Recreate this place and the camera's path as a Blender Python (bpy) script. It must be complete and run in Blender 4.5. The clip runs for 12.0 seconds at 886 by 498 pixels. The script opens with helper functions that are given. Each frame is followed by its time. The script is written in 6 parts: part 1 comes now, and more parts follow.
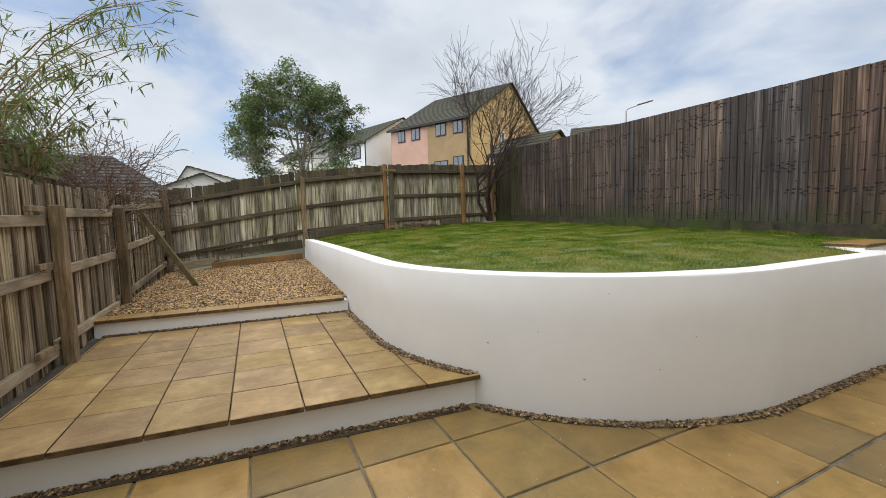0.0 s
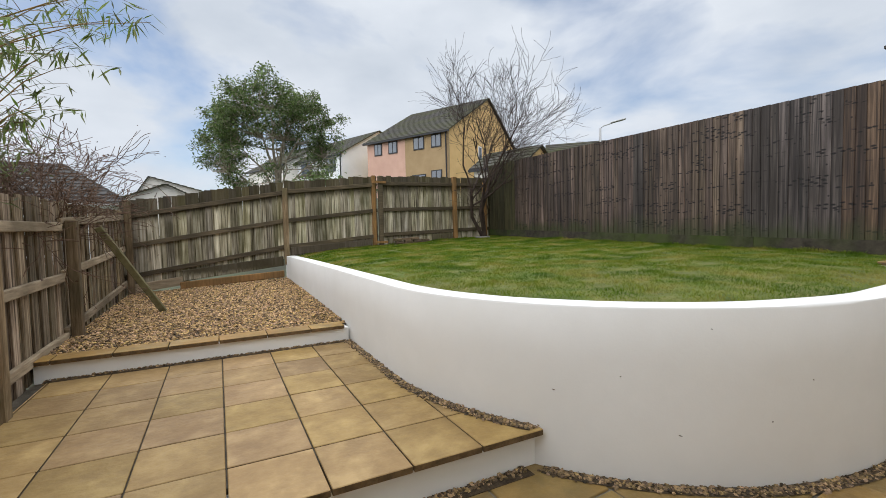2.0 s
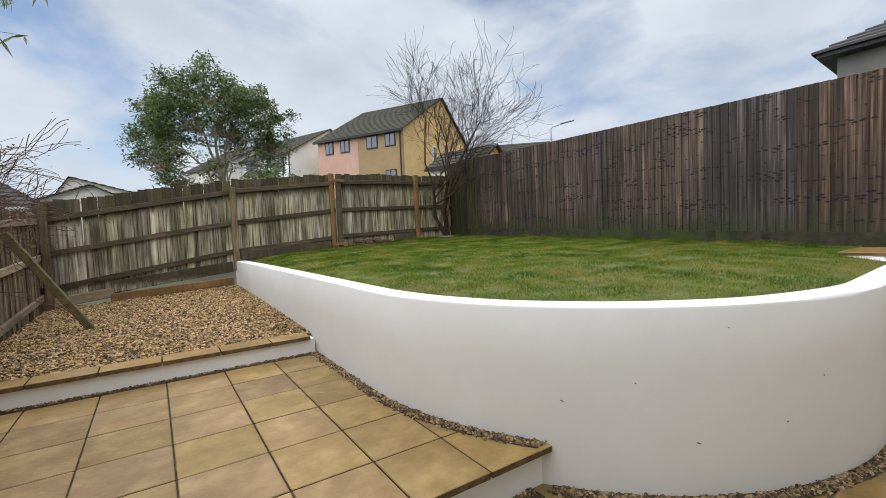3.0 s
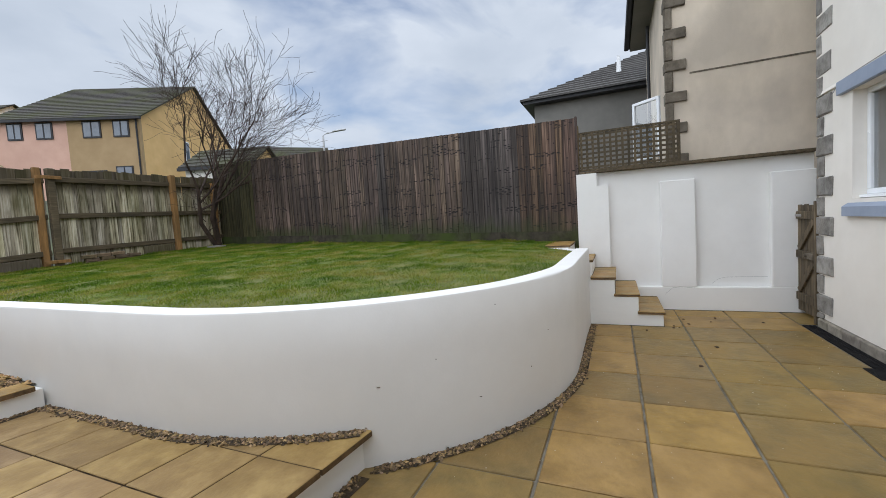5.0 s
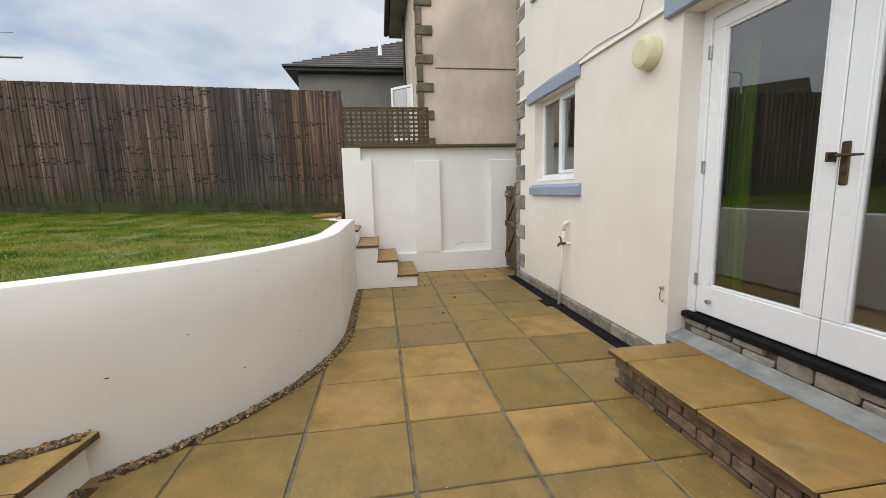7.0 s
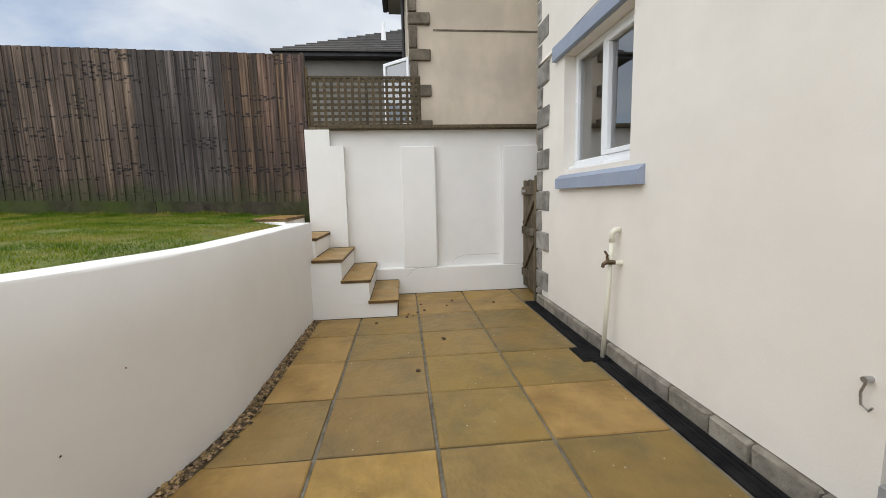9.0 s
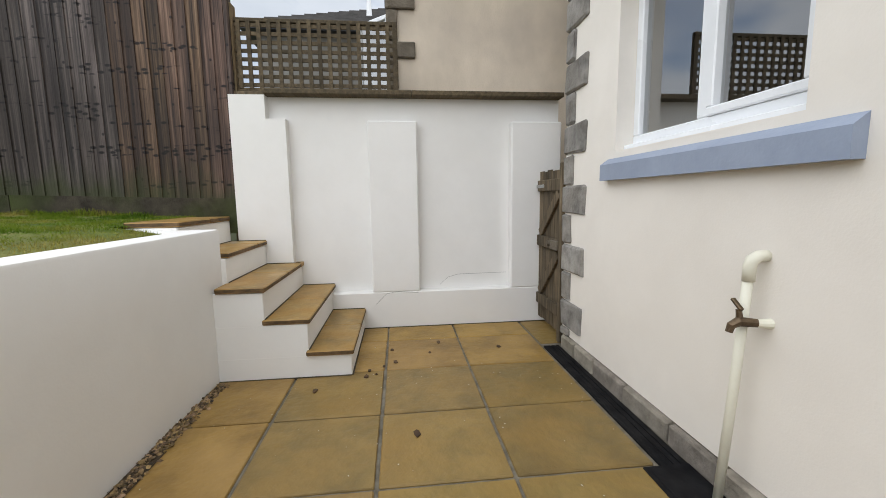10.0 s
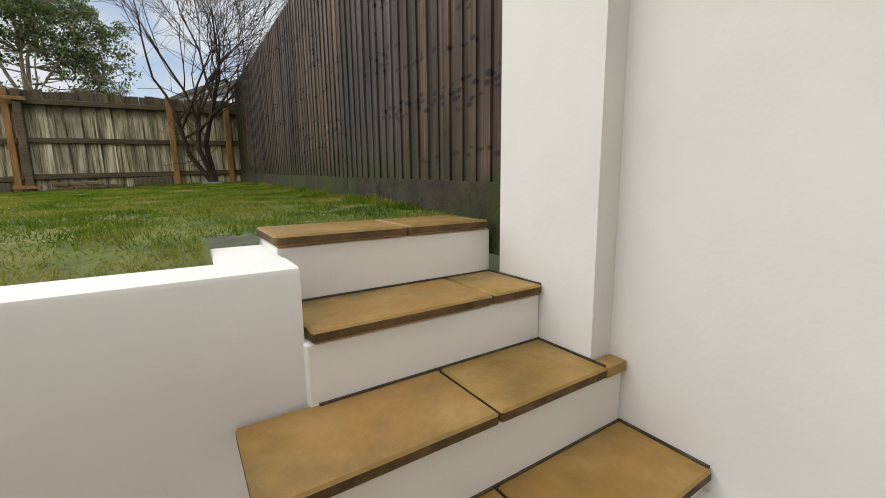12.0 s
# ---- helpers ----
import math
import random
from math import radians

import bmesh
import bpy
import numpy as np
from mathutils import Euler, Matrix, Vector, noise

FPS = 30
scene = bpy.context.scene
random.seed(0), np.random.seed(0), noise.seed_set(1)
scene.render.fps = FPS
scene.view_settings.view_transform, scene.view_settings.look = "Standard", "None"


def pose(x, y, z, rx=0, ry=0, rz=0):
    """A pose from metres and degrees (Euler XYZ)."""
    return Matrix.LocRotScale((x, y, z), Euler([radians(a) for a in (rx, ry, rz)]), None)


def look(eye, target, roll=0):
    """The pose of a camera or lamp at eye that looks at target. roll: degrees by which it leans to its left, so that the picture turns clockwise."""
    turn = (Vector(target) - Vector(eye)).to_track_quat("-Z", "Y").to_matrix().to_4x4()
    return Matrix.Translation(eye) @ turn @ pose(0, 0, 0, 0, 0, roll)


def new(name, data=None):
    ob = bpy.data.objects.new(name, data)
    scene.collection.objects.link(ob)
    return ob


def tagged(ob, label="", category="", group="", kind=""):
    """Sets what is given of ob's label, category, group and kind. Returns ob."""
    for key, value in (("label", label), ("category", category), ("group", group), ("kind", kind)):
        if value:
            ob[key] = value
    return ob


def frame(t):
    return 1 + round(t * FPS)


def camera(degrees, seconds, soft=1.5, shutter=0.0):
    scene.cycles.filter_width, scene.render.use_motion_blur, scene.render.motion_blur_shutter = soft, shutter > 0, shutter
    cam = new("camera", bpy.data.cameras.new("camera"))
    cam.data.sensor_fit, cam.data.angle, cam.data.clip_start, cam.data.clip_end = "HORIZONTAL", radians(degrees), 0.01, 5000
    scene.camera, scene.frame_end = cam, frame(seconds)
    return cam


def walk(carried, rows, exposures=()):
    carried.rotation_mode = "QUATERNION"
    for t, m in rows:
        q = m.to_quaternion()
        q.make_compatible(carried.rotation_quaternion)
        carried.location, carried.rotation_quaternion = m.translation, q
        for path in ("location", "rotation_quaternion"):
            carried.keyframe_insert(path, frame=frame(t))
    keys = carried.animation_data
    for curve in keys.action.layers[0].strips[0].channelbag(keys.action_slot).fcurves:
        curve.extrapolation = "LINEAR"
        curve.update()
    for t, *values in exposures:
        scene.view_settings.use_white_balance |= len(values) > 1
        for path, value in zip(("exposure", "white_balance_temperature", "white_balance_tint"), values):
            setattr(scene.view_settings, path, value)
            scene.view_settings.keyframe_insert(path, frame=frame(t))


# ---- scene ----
cam = camera(95.3, 12.0, soft=0.8)
PATH = [
    (0, (-0.099, 0.036, 1.471), (0.743, 1.843, 1.31), -1.6),
    (0.5, (-0.096, 0.189, 1.48), (0.748, 1.996, 1.331), -1.8),
    (1, (-0.114, 0.392, 1.471), (0.754, 2.19, 1.347), -1.5),
    (1.5, (-0.2, 0.601, 1.483), (0.709, 2.379, 1.376), -1.6),
    (2, (-0.296, 0.819, 1.497), (0.676, 2.565, 1.403), -1.4),
    (2.5, (-0.3, 1.034, 1.486), (0.748, 2.735, 1.394), -1.8),
    (4.3, (-0.498, 1.39, 1.495), (1.105, 2.581, 1.388), -3.5),
    (4.5, (-0.518, 1.353, 1.478), (1.156, 2.443, 1.376), -3.6),
    (5, (-0.605, 1.251, 1.49), (1.228, 2.039, 1.365), -3.5),
    (5.5, (-0.689, 1.222, 1.491), (1.257, 1.658, 1.335), -3.2),
    (6, (-0.73, 1.297, 1.461), (1.258, 1.364, 1.254), -2.4),
    (6.5, (-0.764, 1.278, 1.44), (1.206, 1.058, 1.172), -1.8),
    (6.7, (-0.758, 1.256, 1.428), (1.199, 0.962, 1.141), -1.5),
    (8.3, (0.022, 0.815, 1.313), (1.988, 0.579, 1.024), -1.3),
    (8.5, (0.26, 0.745, 1.303), (2.231, 0.545, 1.027), -1.3),
    (9, (0.914, 0.621, 1.259), (2.888, 0.43, 1.006), -1.4),
    (9.5, (1.641, 0.461, 1.254), (3.614, 0.246, 1.001), -1.3),
    (10, (2.419, 0.359, 1.22), (4.392, 0.15, 0.97), -0.8),
    (10.5, (3.177, 0.225, 1.231), (5.155, 0.285, 0.939), -0.3),
    (11, (3.894, 0.206, 1.218), (5.784, 0.787, 0.915), -0.2),
    (11.5, (4.535, 0.267, 1.223), (6.114, 1.455, 0.916), -0.5),
    (12, (5.093, 0.531, 1.241), (6.168, 2.187, 0.918), -0.7),
]
walk(cam, [(t, look(eye, target, roll)) for t, eye, target, roll in PATH], [
    (0.0, 0.44, 6300, 10), (2.5, 0.40, 6250, 10), (4.5, 0.26, 5950, 10), (5.5, 0.29, 5950, 10), (6.5, 0.36, 6500, 10), (8.5, 0.44, 6500, 10), (9.5, 0.42, 6200, 10), (10.5, 0.55, 6350, 10), (11.0, 0.56, 6300, 10), (12.0, 0.43, 6650, 10)])

# ---- light ----
world = bpy.data.worlds.new("sky")
scene.world = world
world.use_nodes = True
wn, wl = world.node_tree.nodes, world.node_tree.links
bg = wn["Background"]
bg.inputs["Strength"].default_value = 0.102
SUN_EL, SUN_AZ = 66.0, -72.0          # azimuth from +y towards +x
sky = wn.new("ShaderNodeTexSky")
sky.sky_type, sky.sun_disc = "NISHITA", False
sky.sun_elevation, sky.sun_rotation = radians(SUN_EL), radians(SUN_AZ)
sky.air_density, sky.dust_density = 1.0, 0.6
wtc = wn.new("ShaderNodeTexCoord")
wmap = wn.new("ShaderNodeMapping")
wmap.inputs["Scale"].default_value = (1.0, 1.0, 2.0)
wmap.inputs["Location"].default_value = (0.35, 0.2, 0.1)
wl.new(wtc.outputs["Generated"], wmap.inputs["Vector"])
wn1 = wn.new("ShaderNodeTexNoise")
wn1.inputs["Scale"].default_value, wn1.inputs["Detail"].default_value, wn1.inputs["Roughness"].default_value = 2.5, 6.0, 0.5
wn1.inputs["Distortion"].default_value = 0.3
wl.new(wmap.outputs[0], wn1.inputs["Vector"])
wr = wn.new("ShaderNodeValToRGB")
wr.color_ramp.elements[0].position, wr.color_ramp.elements[1].position = 0.34, 0.52
wr.color_ramp.elements[0].color = (0.12, 0.12, 0.12, 1)
wl.new(wn1.outputs["Fac"], wr.inputs[0])
wn2 = wn.new("ShaderNodeTexNoise")
wn2.inputs["Scale"].default_value, wn2.inputs["Detail"].default_value = 3.1, 6.0
wl.new(wmap.outputs[0], wn2.inputs["Vector"])
wc = wn.new("ShaderNodeValToRGB")
wc.color_ramp.elements[0].position, wc.color_ramp.elements[1].position = 0.3, 0.72
wc.color_ramp.elements[0].color = (4.5, 4.85, 5.3, 1)
wc.color_ramp.elements[1].color = (6.3, 6.5, 6.75, 1)
wl.new(wn2.outputs["Fac"], wc.inputs[0])
wb = wn.new("ShaderNodeMix")
wb.data_type = "RGBA"
wl.new(wr.outputs[0], wb.inputs[0])
wl.new(sky.outputs[0], wb.inputs[6])
wl.new(wc.outputs[0], wb.inputs[7])
wl.new(wb.outputs[2], bg.inputs["Color"])

sun = new("sun", bpy.data.lights.new("sun", "SUN"))
sun.data.energy, sun.data.angle, sun.data.color = 3.0, radians(140), (1.0, 0.985, 0.955)
sd = Vector((math.sin(radians(SUN_AZ)) * math.cos(radians(SUN_EL)), math.cos(radians(SUN_AZ)) * math.cos(radians(SUN_EL)), math.sin(radians(SUN_EL))))
sun.matrix_world = look(sd * 60, (0, 0, 0))


# ---- materials ----
def ramp(nodes, cols, lo=0.36, hi=0.64):
    r = nodes.new("ShaderNodeValToRGB")
    e = r.color_ramp.elements
    while len(e) < len(cols):
        e.new(0.5)
    for i, c in enumerate(cols):
        e[i].position = lo + (hi - lo) * i / max(1, len(cols) - 1)
        e[i].color = (*c, 1)
    return r


def mat(name, cols, scale=8.0, stretch=(1, 1, 1), rough=0.8, bump=0.3, fine=60.0, stain=None, stain_scale=1.2, stain_amt=0.5, stain_lo=0.5,
        rnd=0.0, huernd=0.0, metal=0.0, spec=0.35, island=False, dist=0.01, rough_var=0.15, fixed=False, top=None, leaf=False):
    """Procedural surface: a fine grain, broad stains, an optional dark top, and a change of tone from piece to piece."""
    m = bpy.data.materials.new(name)
    m.use_nodes = True
    n, l = m.node_tree.nodes, m.node_tree.links
    b = n["Principled BSDF"]
    tc = n.new("ShaderNodeTexCoord")
    oi = n.new("ShaderNodeObjectInfo")
    rsrc = oi.outputs["Random"]
    if island:
        rsrc = n.new("ShaderNodeNewGeometry").outputs["Random Per Island"]
    off = n.new("ShaderNodeVectorMath")
    off.operation = "MULTIPLY_ADD"
    comb = n.new("ShaderNodeCombineXYZ")
    for i in range(3):
        l.new(rsrc, comb.inputs[i])
    l.new(comb.outputs[0], off.inputs[0])
    off.inputs[1].default_value = (17.0, 31.0, 23.0) if (rnd or huernd) and not fixed else (0, 0, 0)
    l.new(tc.outputs["Object"], off.inputs[2])
    mp = n.new("ShaderNodeMapping")
    mp.inputs["Scale"].default_value = stretch
    l.new(off.outputs[0], mp.inputs["Vector"])
    nz = n.new("ShaderNodeTexNoise")
    nz.inputs["Scale"].default_value, nz.inputs["Detail"].default_value, nz.inputs["Roughness"].default_value = scale, 8.0, 0.62
    l.new(mp.outputs[0], nz.inputs["Vector"])
    r = ramp(n, cols)
    l.new(nz.outputs["Fac"], r.inputs[0])
    col = r.outputs[0]
    sn = n.new("ShaderNodeTexNoise")
    sn.inputs["Scale"].default_value, sn.inputs["Detail"].default_value = stain_scale, 6.0
    l.new(off.outputs[0], sn.inputs["Vector"])
    if stain:
        sr = n.new("ShaderNodeMapRange")
        sr.inputs["From Min"].default_value, sr.inputs["From Max"].default_value = stain_lo - 0.12, stain_lo + 0.16
        sr.inputs["To Max"].default_value = stain_amt
        l.new(sn.outputs["Fac"], sr.inputs["Value"])
        mx = n.new("ShaderNodeMix")
        mx.data_type = "RGBA"
        l.new(sr.outputs[0], mx.inputs[0])
        l.new(col, mx.inputs[6])
        mx.inputs[7].default_value = (*stain, 1)
        col = mx.outputs[2]
    if top:
        tz = n.new("ShaderNodeSeparateXYZ")
        l.new(tc.outputs["Object"], tz.inputs[0])
        ta = n.new("ShaderNodeMath")
        ta.operation = "MULTIPLY_ADD"
        l.new(nz.outputs["Fac"], ta.inputs[0])
        ta.inputs[1].default_value = 0.35
        l.new(tz.outputs[2], ta.inputs[2])
        tr = n.new("ShaderNodeMapRange")
        tr.inputs["From Min"].default_value, tr.inputs["From Max"].default_value = top[0] + 0.13, top[0] + 0.2
        tr.inputs["To Max"].default_value = top[2]
        l.new(ta.outputs[0], tr.inputs["Value"])
        tx = n.new("ShaderNodeMix")
        tx.data_type = "RGBA"
        l.new(tr.outputs[0], tx.inputs[0])
        l.new(col, tx.inputs[6])
        tx.inputs[7].default_value = (*top[1], 1)
        col = tx.outputs[2]
    if rnd or huernd:
        hs = n.new("ShaderNodeHueSaturation")
        mv = n.new("ShaderNodeMapRange")
        mv.inputs["To Min"].default_value, mv.inputs["To Max"].default_value = 1 - rnd, 1 + rnd
        l.new(rsrc, mv.inputs["Value"])
        l.new(mv.outputs[0], hs.inputs["Value"])
        if huernd:
            wnz = n.new("ShaderNodeTexWhiteNoise")
            wnz.noise_dimensions = "1D"
            l.new(rsrc, wnz.inputs["W"])
            mh = n.new("ShaderNodeMapRange")
            mh.inputs["To Min"].default_value, mh.inputs["To Max"].default_value = 0.5 - huernd, 0.5 + huernd
            l.new(wnz.outputs["Value"], mh.inputs["Value"])
            l.new(mh.outputs[0], hs.inputs["Hue"])
            ms = n.new("ShaderNodeMapRange")
            ms.inputs["To Min"].default_value, ms.inputs["To Max"].default_value = 1 - huernd * 10, 1 + huernd * 6
            l.new(wnz.outputs["Value"], ms.inputs["Value"])
            l.new(ms.outputs[0], hs.inputs["Saturation"])
        l.new(col, hs.inputs["Color"])
        col = hs.outputs[0]
    l.new(col, b.inputs["Base Color"])
    rr = n.new("ShaderNodeMapRange")
    rr.inputs["To Min"].default_value, rr.inputs["To Max"].default_value = max(0.03, rough - rough_var), min(1, rough + rough_var)
    l.new(sn.outputs["Fac"], rr.inputs["Value"])
    l.new(rr.outputs[0], b.inputs["Roughness"])
    b.inputs["Metallic"].default_value = metal
    b.inputs["Specular IOR Level"].default_value = spec
    if bump:
        fn = n.new("ShaderNodeTexNoise")
        fn.inputs["Scale"].default_value, fn.inputs["Detail"].default_value = fine, 4.0
        l.new(mp.outputs[0], fn.inputs["Vector"])
        ad = n.new("ShaderNodeMath")
        l.new(fn.outputs["Fac"], ad.inputs[0])
        l.new(nz.outputs["Fac"], ad.inputs[1])
        bp = n.new("ShaderNodeBump")
        bp.inputs["Strength"].default_value, bp.inputs["Distance"].default_value = bump, dist
        l.new(ad.outputs[0], bp.inputs["Height"])
        l.new(bp.outputs[0], b.inputs["Normal"])
    if leaf:
        tl = n.new("ShaderNodeBsdfTranslucent")
        l.new(col, tl.inputs["Color"])
        ms = n.new("ShaderNodeMixShader")
        ms.inputs[0].default_value = 0.42
        l.new(b.outputs[0], ms.inputs[1])
        l.new(tl.outputs[0], ms.inputs[2])
        l.new(ms.outputs[0], n["Material Output"].inputs["Surface"])
    return m


M_WHITE = mat("white_masonry_paint", [(0.785, 0.775, 0.75), (0.815, 0.805, 0.78)], 3.0, rough=0.75, bump=0.14, fine=70, stain=(0.72, 0.70, 0.65), stain_scale=0.9, stain_amt=0.35, dist=0.004)
M_FRESH = mat("fresh_white_paint", [(0.83, 0.83, 0.81), (0.87, 0.87, 0.85)], 3.0, rough=0.7, bump=0.12, fine=70, stain=(0.78, 0.77, 0.73), stain_scale=1.5, stain_amt=0.4, dist=0.004)
M_CREAM = mat("cream_masonry_paint", [(0.78, 0.74, 0.675), (0.83, 0.79, 0.725)], 2.5, rough=0.8, bump=0.16, fine=120, stain=(0.74, 0.69, 0.615), stain_scale=0.7, stain_amt=0.4, dist=0.004)
M_RENDER = mat("beige_render", [(0.57, 0.49, 0.385), (0.67, 0.58, 0.465)], 2.2, stretch=(1, 1, 0.5), rough=0.85, bump=0.3, fine=90, stain=(0.40, 0.35, 0.29), stain_scale=1.4, stain_amt=0.6)
M_SLAB = mat("riven_sandstone", [(0.168, 0.116, 0.041), (0.205, 0.14, 0.047), (0.25, 0.168, 0.056)], 5.0, rough=0.48, bump=0.6, fine=20, stain=(0.27, 0.165, 0.046), stain_scale=2.6, stain_amt=0.7, stain_lo=0.54,
             rnd=0.14, huernd=0.003, spec=0.3, dist=0.01)
M_OCHRE = mat("ochre_sandstone", [(0.205, 0.125, 0.033), (0.265, 0.162, 0.042), (0.34, 0.212, 0.058)], 4.6, rough=0.46, bump=0.6, fine=20, stain=(0.37, 0.235, 0.078), stain_scale=3.0, stain_amt=0.75, stain_lo=0.55,
              rnd=0.12, huernd=0.003, spec=0.32, dist=0.01)
M_SLABUP = mat("smooth_sandstone", [(0.255, 0.162, 0.06), (0.32, 0.208, 0.079), (0.40, 0.27, 0.108)], 6.0, rough=0.55, bump=0.6, fine=26, stain=(0.21, 0.125, 0.045), stain_scale=3.2, stain_amt=0.6, rnd=0.16, huernd=0.006, dist=0.008)
# dark brown for the upright faces of treads and slabs
M_EDGE = mat("dark_slab_edge", [(0.07, 0.045, 0.02), (0.16, 0.10, 0.045)], 12.0, rough=0.75, bump=0.5, fine=60)
M_JOINT = mat("dark_joint_mortar", [(0.045, 0.037, 0.025), (0.10, 0.085, 0.06)], 9.0, rough=0.95, bump=0.5, fine=120)
M_TREAD = mat("tread_sandstone", [(0.20, 0.128, 0.04), (0.285, 0.18, 0.053), (0.38, 0.245, 0.085)], 5.4, rough=0.42, bump=0.5, fine=26, stain=(0.36, 0.19, 0.04), stain_scale=4.2, stain_amt=0.6, rnd=0.12, huernd=0.003, dist=0.008)
M_MORTAR = mat("grey_mortar", [(0.10, 0.088, 0.064), (0.21, 0.187, 0.145)], 9.0, rough=0.9, bump=0.5, fine=120)
M_CEMENT = mat("pale_cement", [(0.21, 0.21, 0.205), (0.32, 0.32, 0.31)], 7.0, rough=0.85, bump=0.4, fine=120)
M_PEBBLE = mat("river_pebbles", [(0.06, 0.037, 0.016), (0.33, 0.22, 0.105)], 22.0, rough=0.6, bump=0.2, rnd=0.85, huernd=0.012, island=True)
M_GRAVEL = mat("golden_gravel", [(0.21, 0.12, 0.045), (0.47, 0.31, 0.145)], 26.0, rough=0.7, bump=0.2, rnd=0.8, huernd=0.014, island=True)
M_SOIL = mat("damp_soil", [(0.03, 0.021, 0.012), (0.08, 0.055, 0.03)], 14.0, rough=0.95, bump=0.8, fine=60)
M_TURF = mat("turf", [(0.06, 0.095, 0.011), (0.11, 0.15, 0.02), (0.19, 0.19, 0.045)], 5.0, rough=0.9, bump=0.8, fine=80, stain=(0.17, 0.15, 0.06), stain_scale=1.1, stain_amt=0.55)


def over(m, fac, colour):
    """Lay a colour over a material's base colour by a factor."""
    n, l = m.node_tree.nodes, m.node_tree.links
    b = n["Principled BSDF"]
    src = b.inputs["Base Color"].links[0].from_socket
    mx = n.new("ShaderNodeMix")
    mx.data_type = "RGBA"
    l.new(fac, mx.inputs[0])
    l.new(src, mx.inputs[6])
    mx.inputs[7].default_value = (*colour, 1)
    l.new(mx.outputs[2], b.inputs["Base Color"])


def dark_board(name, cols):
    """Stained softwood: grain along the board, whorls of knots that run on from board to board, algae at the foot."""
    m = mat(name, cols, 5.0, stretch=(7, 7, 0.3), rough=0.7, bump=0.6, fine=22, stain=(0.035, 0.026, 0.022), stain_scale=1.4, stain_amt=0.7, rnd=0.34, huernd=0.012, dist=0.005)
    n, l = m.node_tree.nodes, m.node_tree.links

    def grid(sy, sz):
        mp = n.new("ShaderNodeMapping")
        mp.inputs["Scale"].default_value = (sy, sz, 1)
        l.new(flat.outputs[0], mp.inputs["Vector"])
        return mp.outputs[0]

    def between(src, a, b, top=1.0):
        r = n.new("ShaderNodeMapRange")
        r.inputs["From Min"].default_value, r.inputs["From Max"].default_value, r.inputs["To Max"].default_value = a, b, top
        l.new(src, r.inputs["Value"])
        return r.outputs[0]

    def noise2(vec, detail=2.0):
        t = n.new("ShaderNodeTexNoise")
        t.noise_dimensions = "2D"
        t.inputs["Scale"].default_value, t.inputs["Detail"].default_value = 1.0, detail
        l.new(vec, t.inputs["Vector"])
        return t.outputs["Fac"]

    def cells(vec):
        t = n.new("ShaderNodeTexVoronoi")
        t.voronoi_dimensions = "2D"
        t.inputs["Scale"].default_value = 1.0
        l.new(vec, t.inputs["Vector"])
        return t.outputs["Distance"]

    def calc(op, a, b):
        t = n.new("ShaderNodeMath")
        t.operation = op
        for i, q in enumerate((a, b)):
            if isinstance(q, float):
                t.inputs[i].default_value = q
            else:
                l.new(q, t.inputs[i])
        return t.outputs[0]

    at = n.new("ShaderNodeSeparateXYZ")
    l.new(n.new("ShaderNodeNewGeometry").outputs["Position"], at.inputs[0])
    flat = n.new("ShaderNodeCombineXYZ")
    l.new(at.outputs[1], flat.inputs[0])
    l.new(at.outputs[2], flat.inputs[1])
    damp = between(noise2(grid(1.1, 0.8), 4.0), 0.45, 0.7, 0.4)
    over(m, damp, (0.022, 0.016, 0.014))
    whorl = calc("MULTIPLY", between(noise2(grid(1.1, 7.5)), 0.575, 0.61), between(cells(grid(12.0, 25.0)), 0.4, 0.2, 0.95))
    lone = between(cells(grid(4.4, 4.0)), 0.062, 0.03, 0.85)
    over(m, calc("MAXIMUM", whorl, lone), (0.006, 0.005, 0.005))
    foot = calc("SUBTRACT", at.outputs[2], calc("MULTIPLY", at.outputs[1], 0.031))
    over(m, between(calc("SUBTRACT", foot, calc("MULTIPLY", noise2(grid(3.0, 2.0), 4.0), 0.55)), 1.17, 0.95, 0.75), (0.035, 0.042, 0.012))
    return m


M_DARKFENCE = dark_board("dark_stained_board", [(0.018, 0.012, 0.008), (0.092, 0.061, 0.044), (0.205, 0.146, 0.11)])
M_DARKFENCE2 = dark_board("slate_grey_stained_board", [(0.016, 0.013, 0.012), (0.074, 0.059, 0.053), (0.17, 0.137, 0.123)])
M_DARKFENCE3 = dark_board("red_brown_stained_board", [(0.02, 0.011, 0.007), (0.092, 0.053, 0.032), (0.205, 0.128, 0.082)])
M_GREENFENCE = mat("algae_board", [(0.022, 0.02, 0.009), (0.07, 0.062, 0.026)], 7.0, stretch=(6, 6, 0.35), rough=0.85, bump=0.5, fine=22, rnd=0.25, dist=0.004)
M_BACKBOARD = mat("weathered_pale_board", [(0.055, 0.042, 0.02), (0.37, 0.32, 0.215), (0.62, 0.565, 0.44)], 4.5, stretch=(7, 7, 0.4), rough=0.85, bump=0.5, fine=24, stain=(0.085, 0.075, 0.03), stain_scale=2.4, stain_amt=0.85, stain_lo=0.54,
                  rnd=0.34, huernd=0.015, dist=0.004, top=(0.80, (0.06, 0.046, 0.022), 0.9))
M_LEFTBOARD = mat("brown_weathered_board", [(0.055, 0.037, 0.019), (0.26, 0.19, 0.115), (0.50, 0.405, 0.275)], 6.0, stretch=(6, 6, 0.4), rough=0.85, bump=0.5, fine=24, stain=(0.06, 0.045, 0.024), stain_scale=1.7, stain_amt=0.7, rnd=0.36, huernd=0.012, dist=0.004)
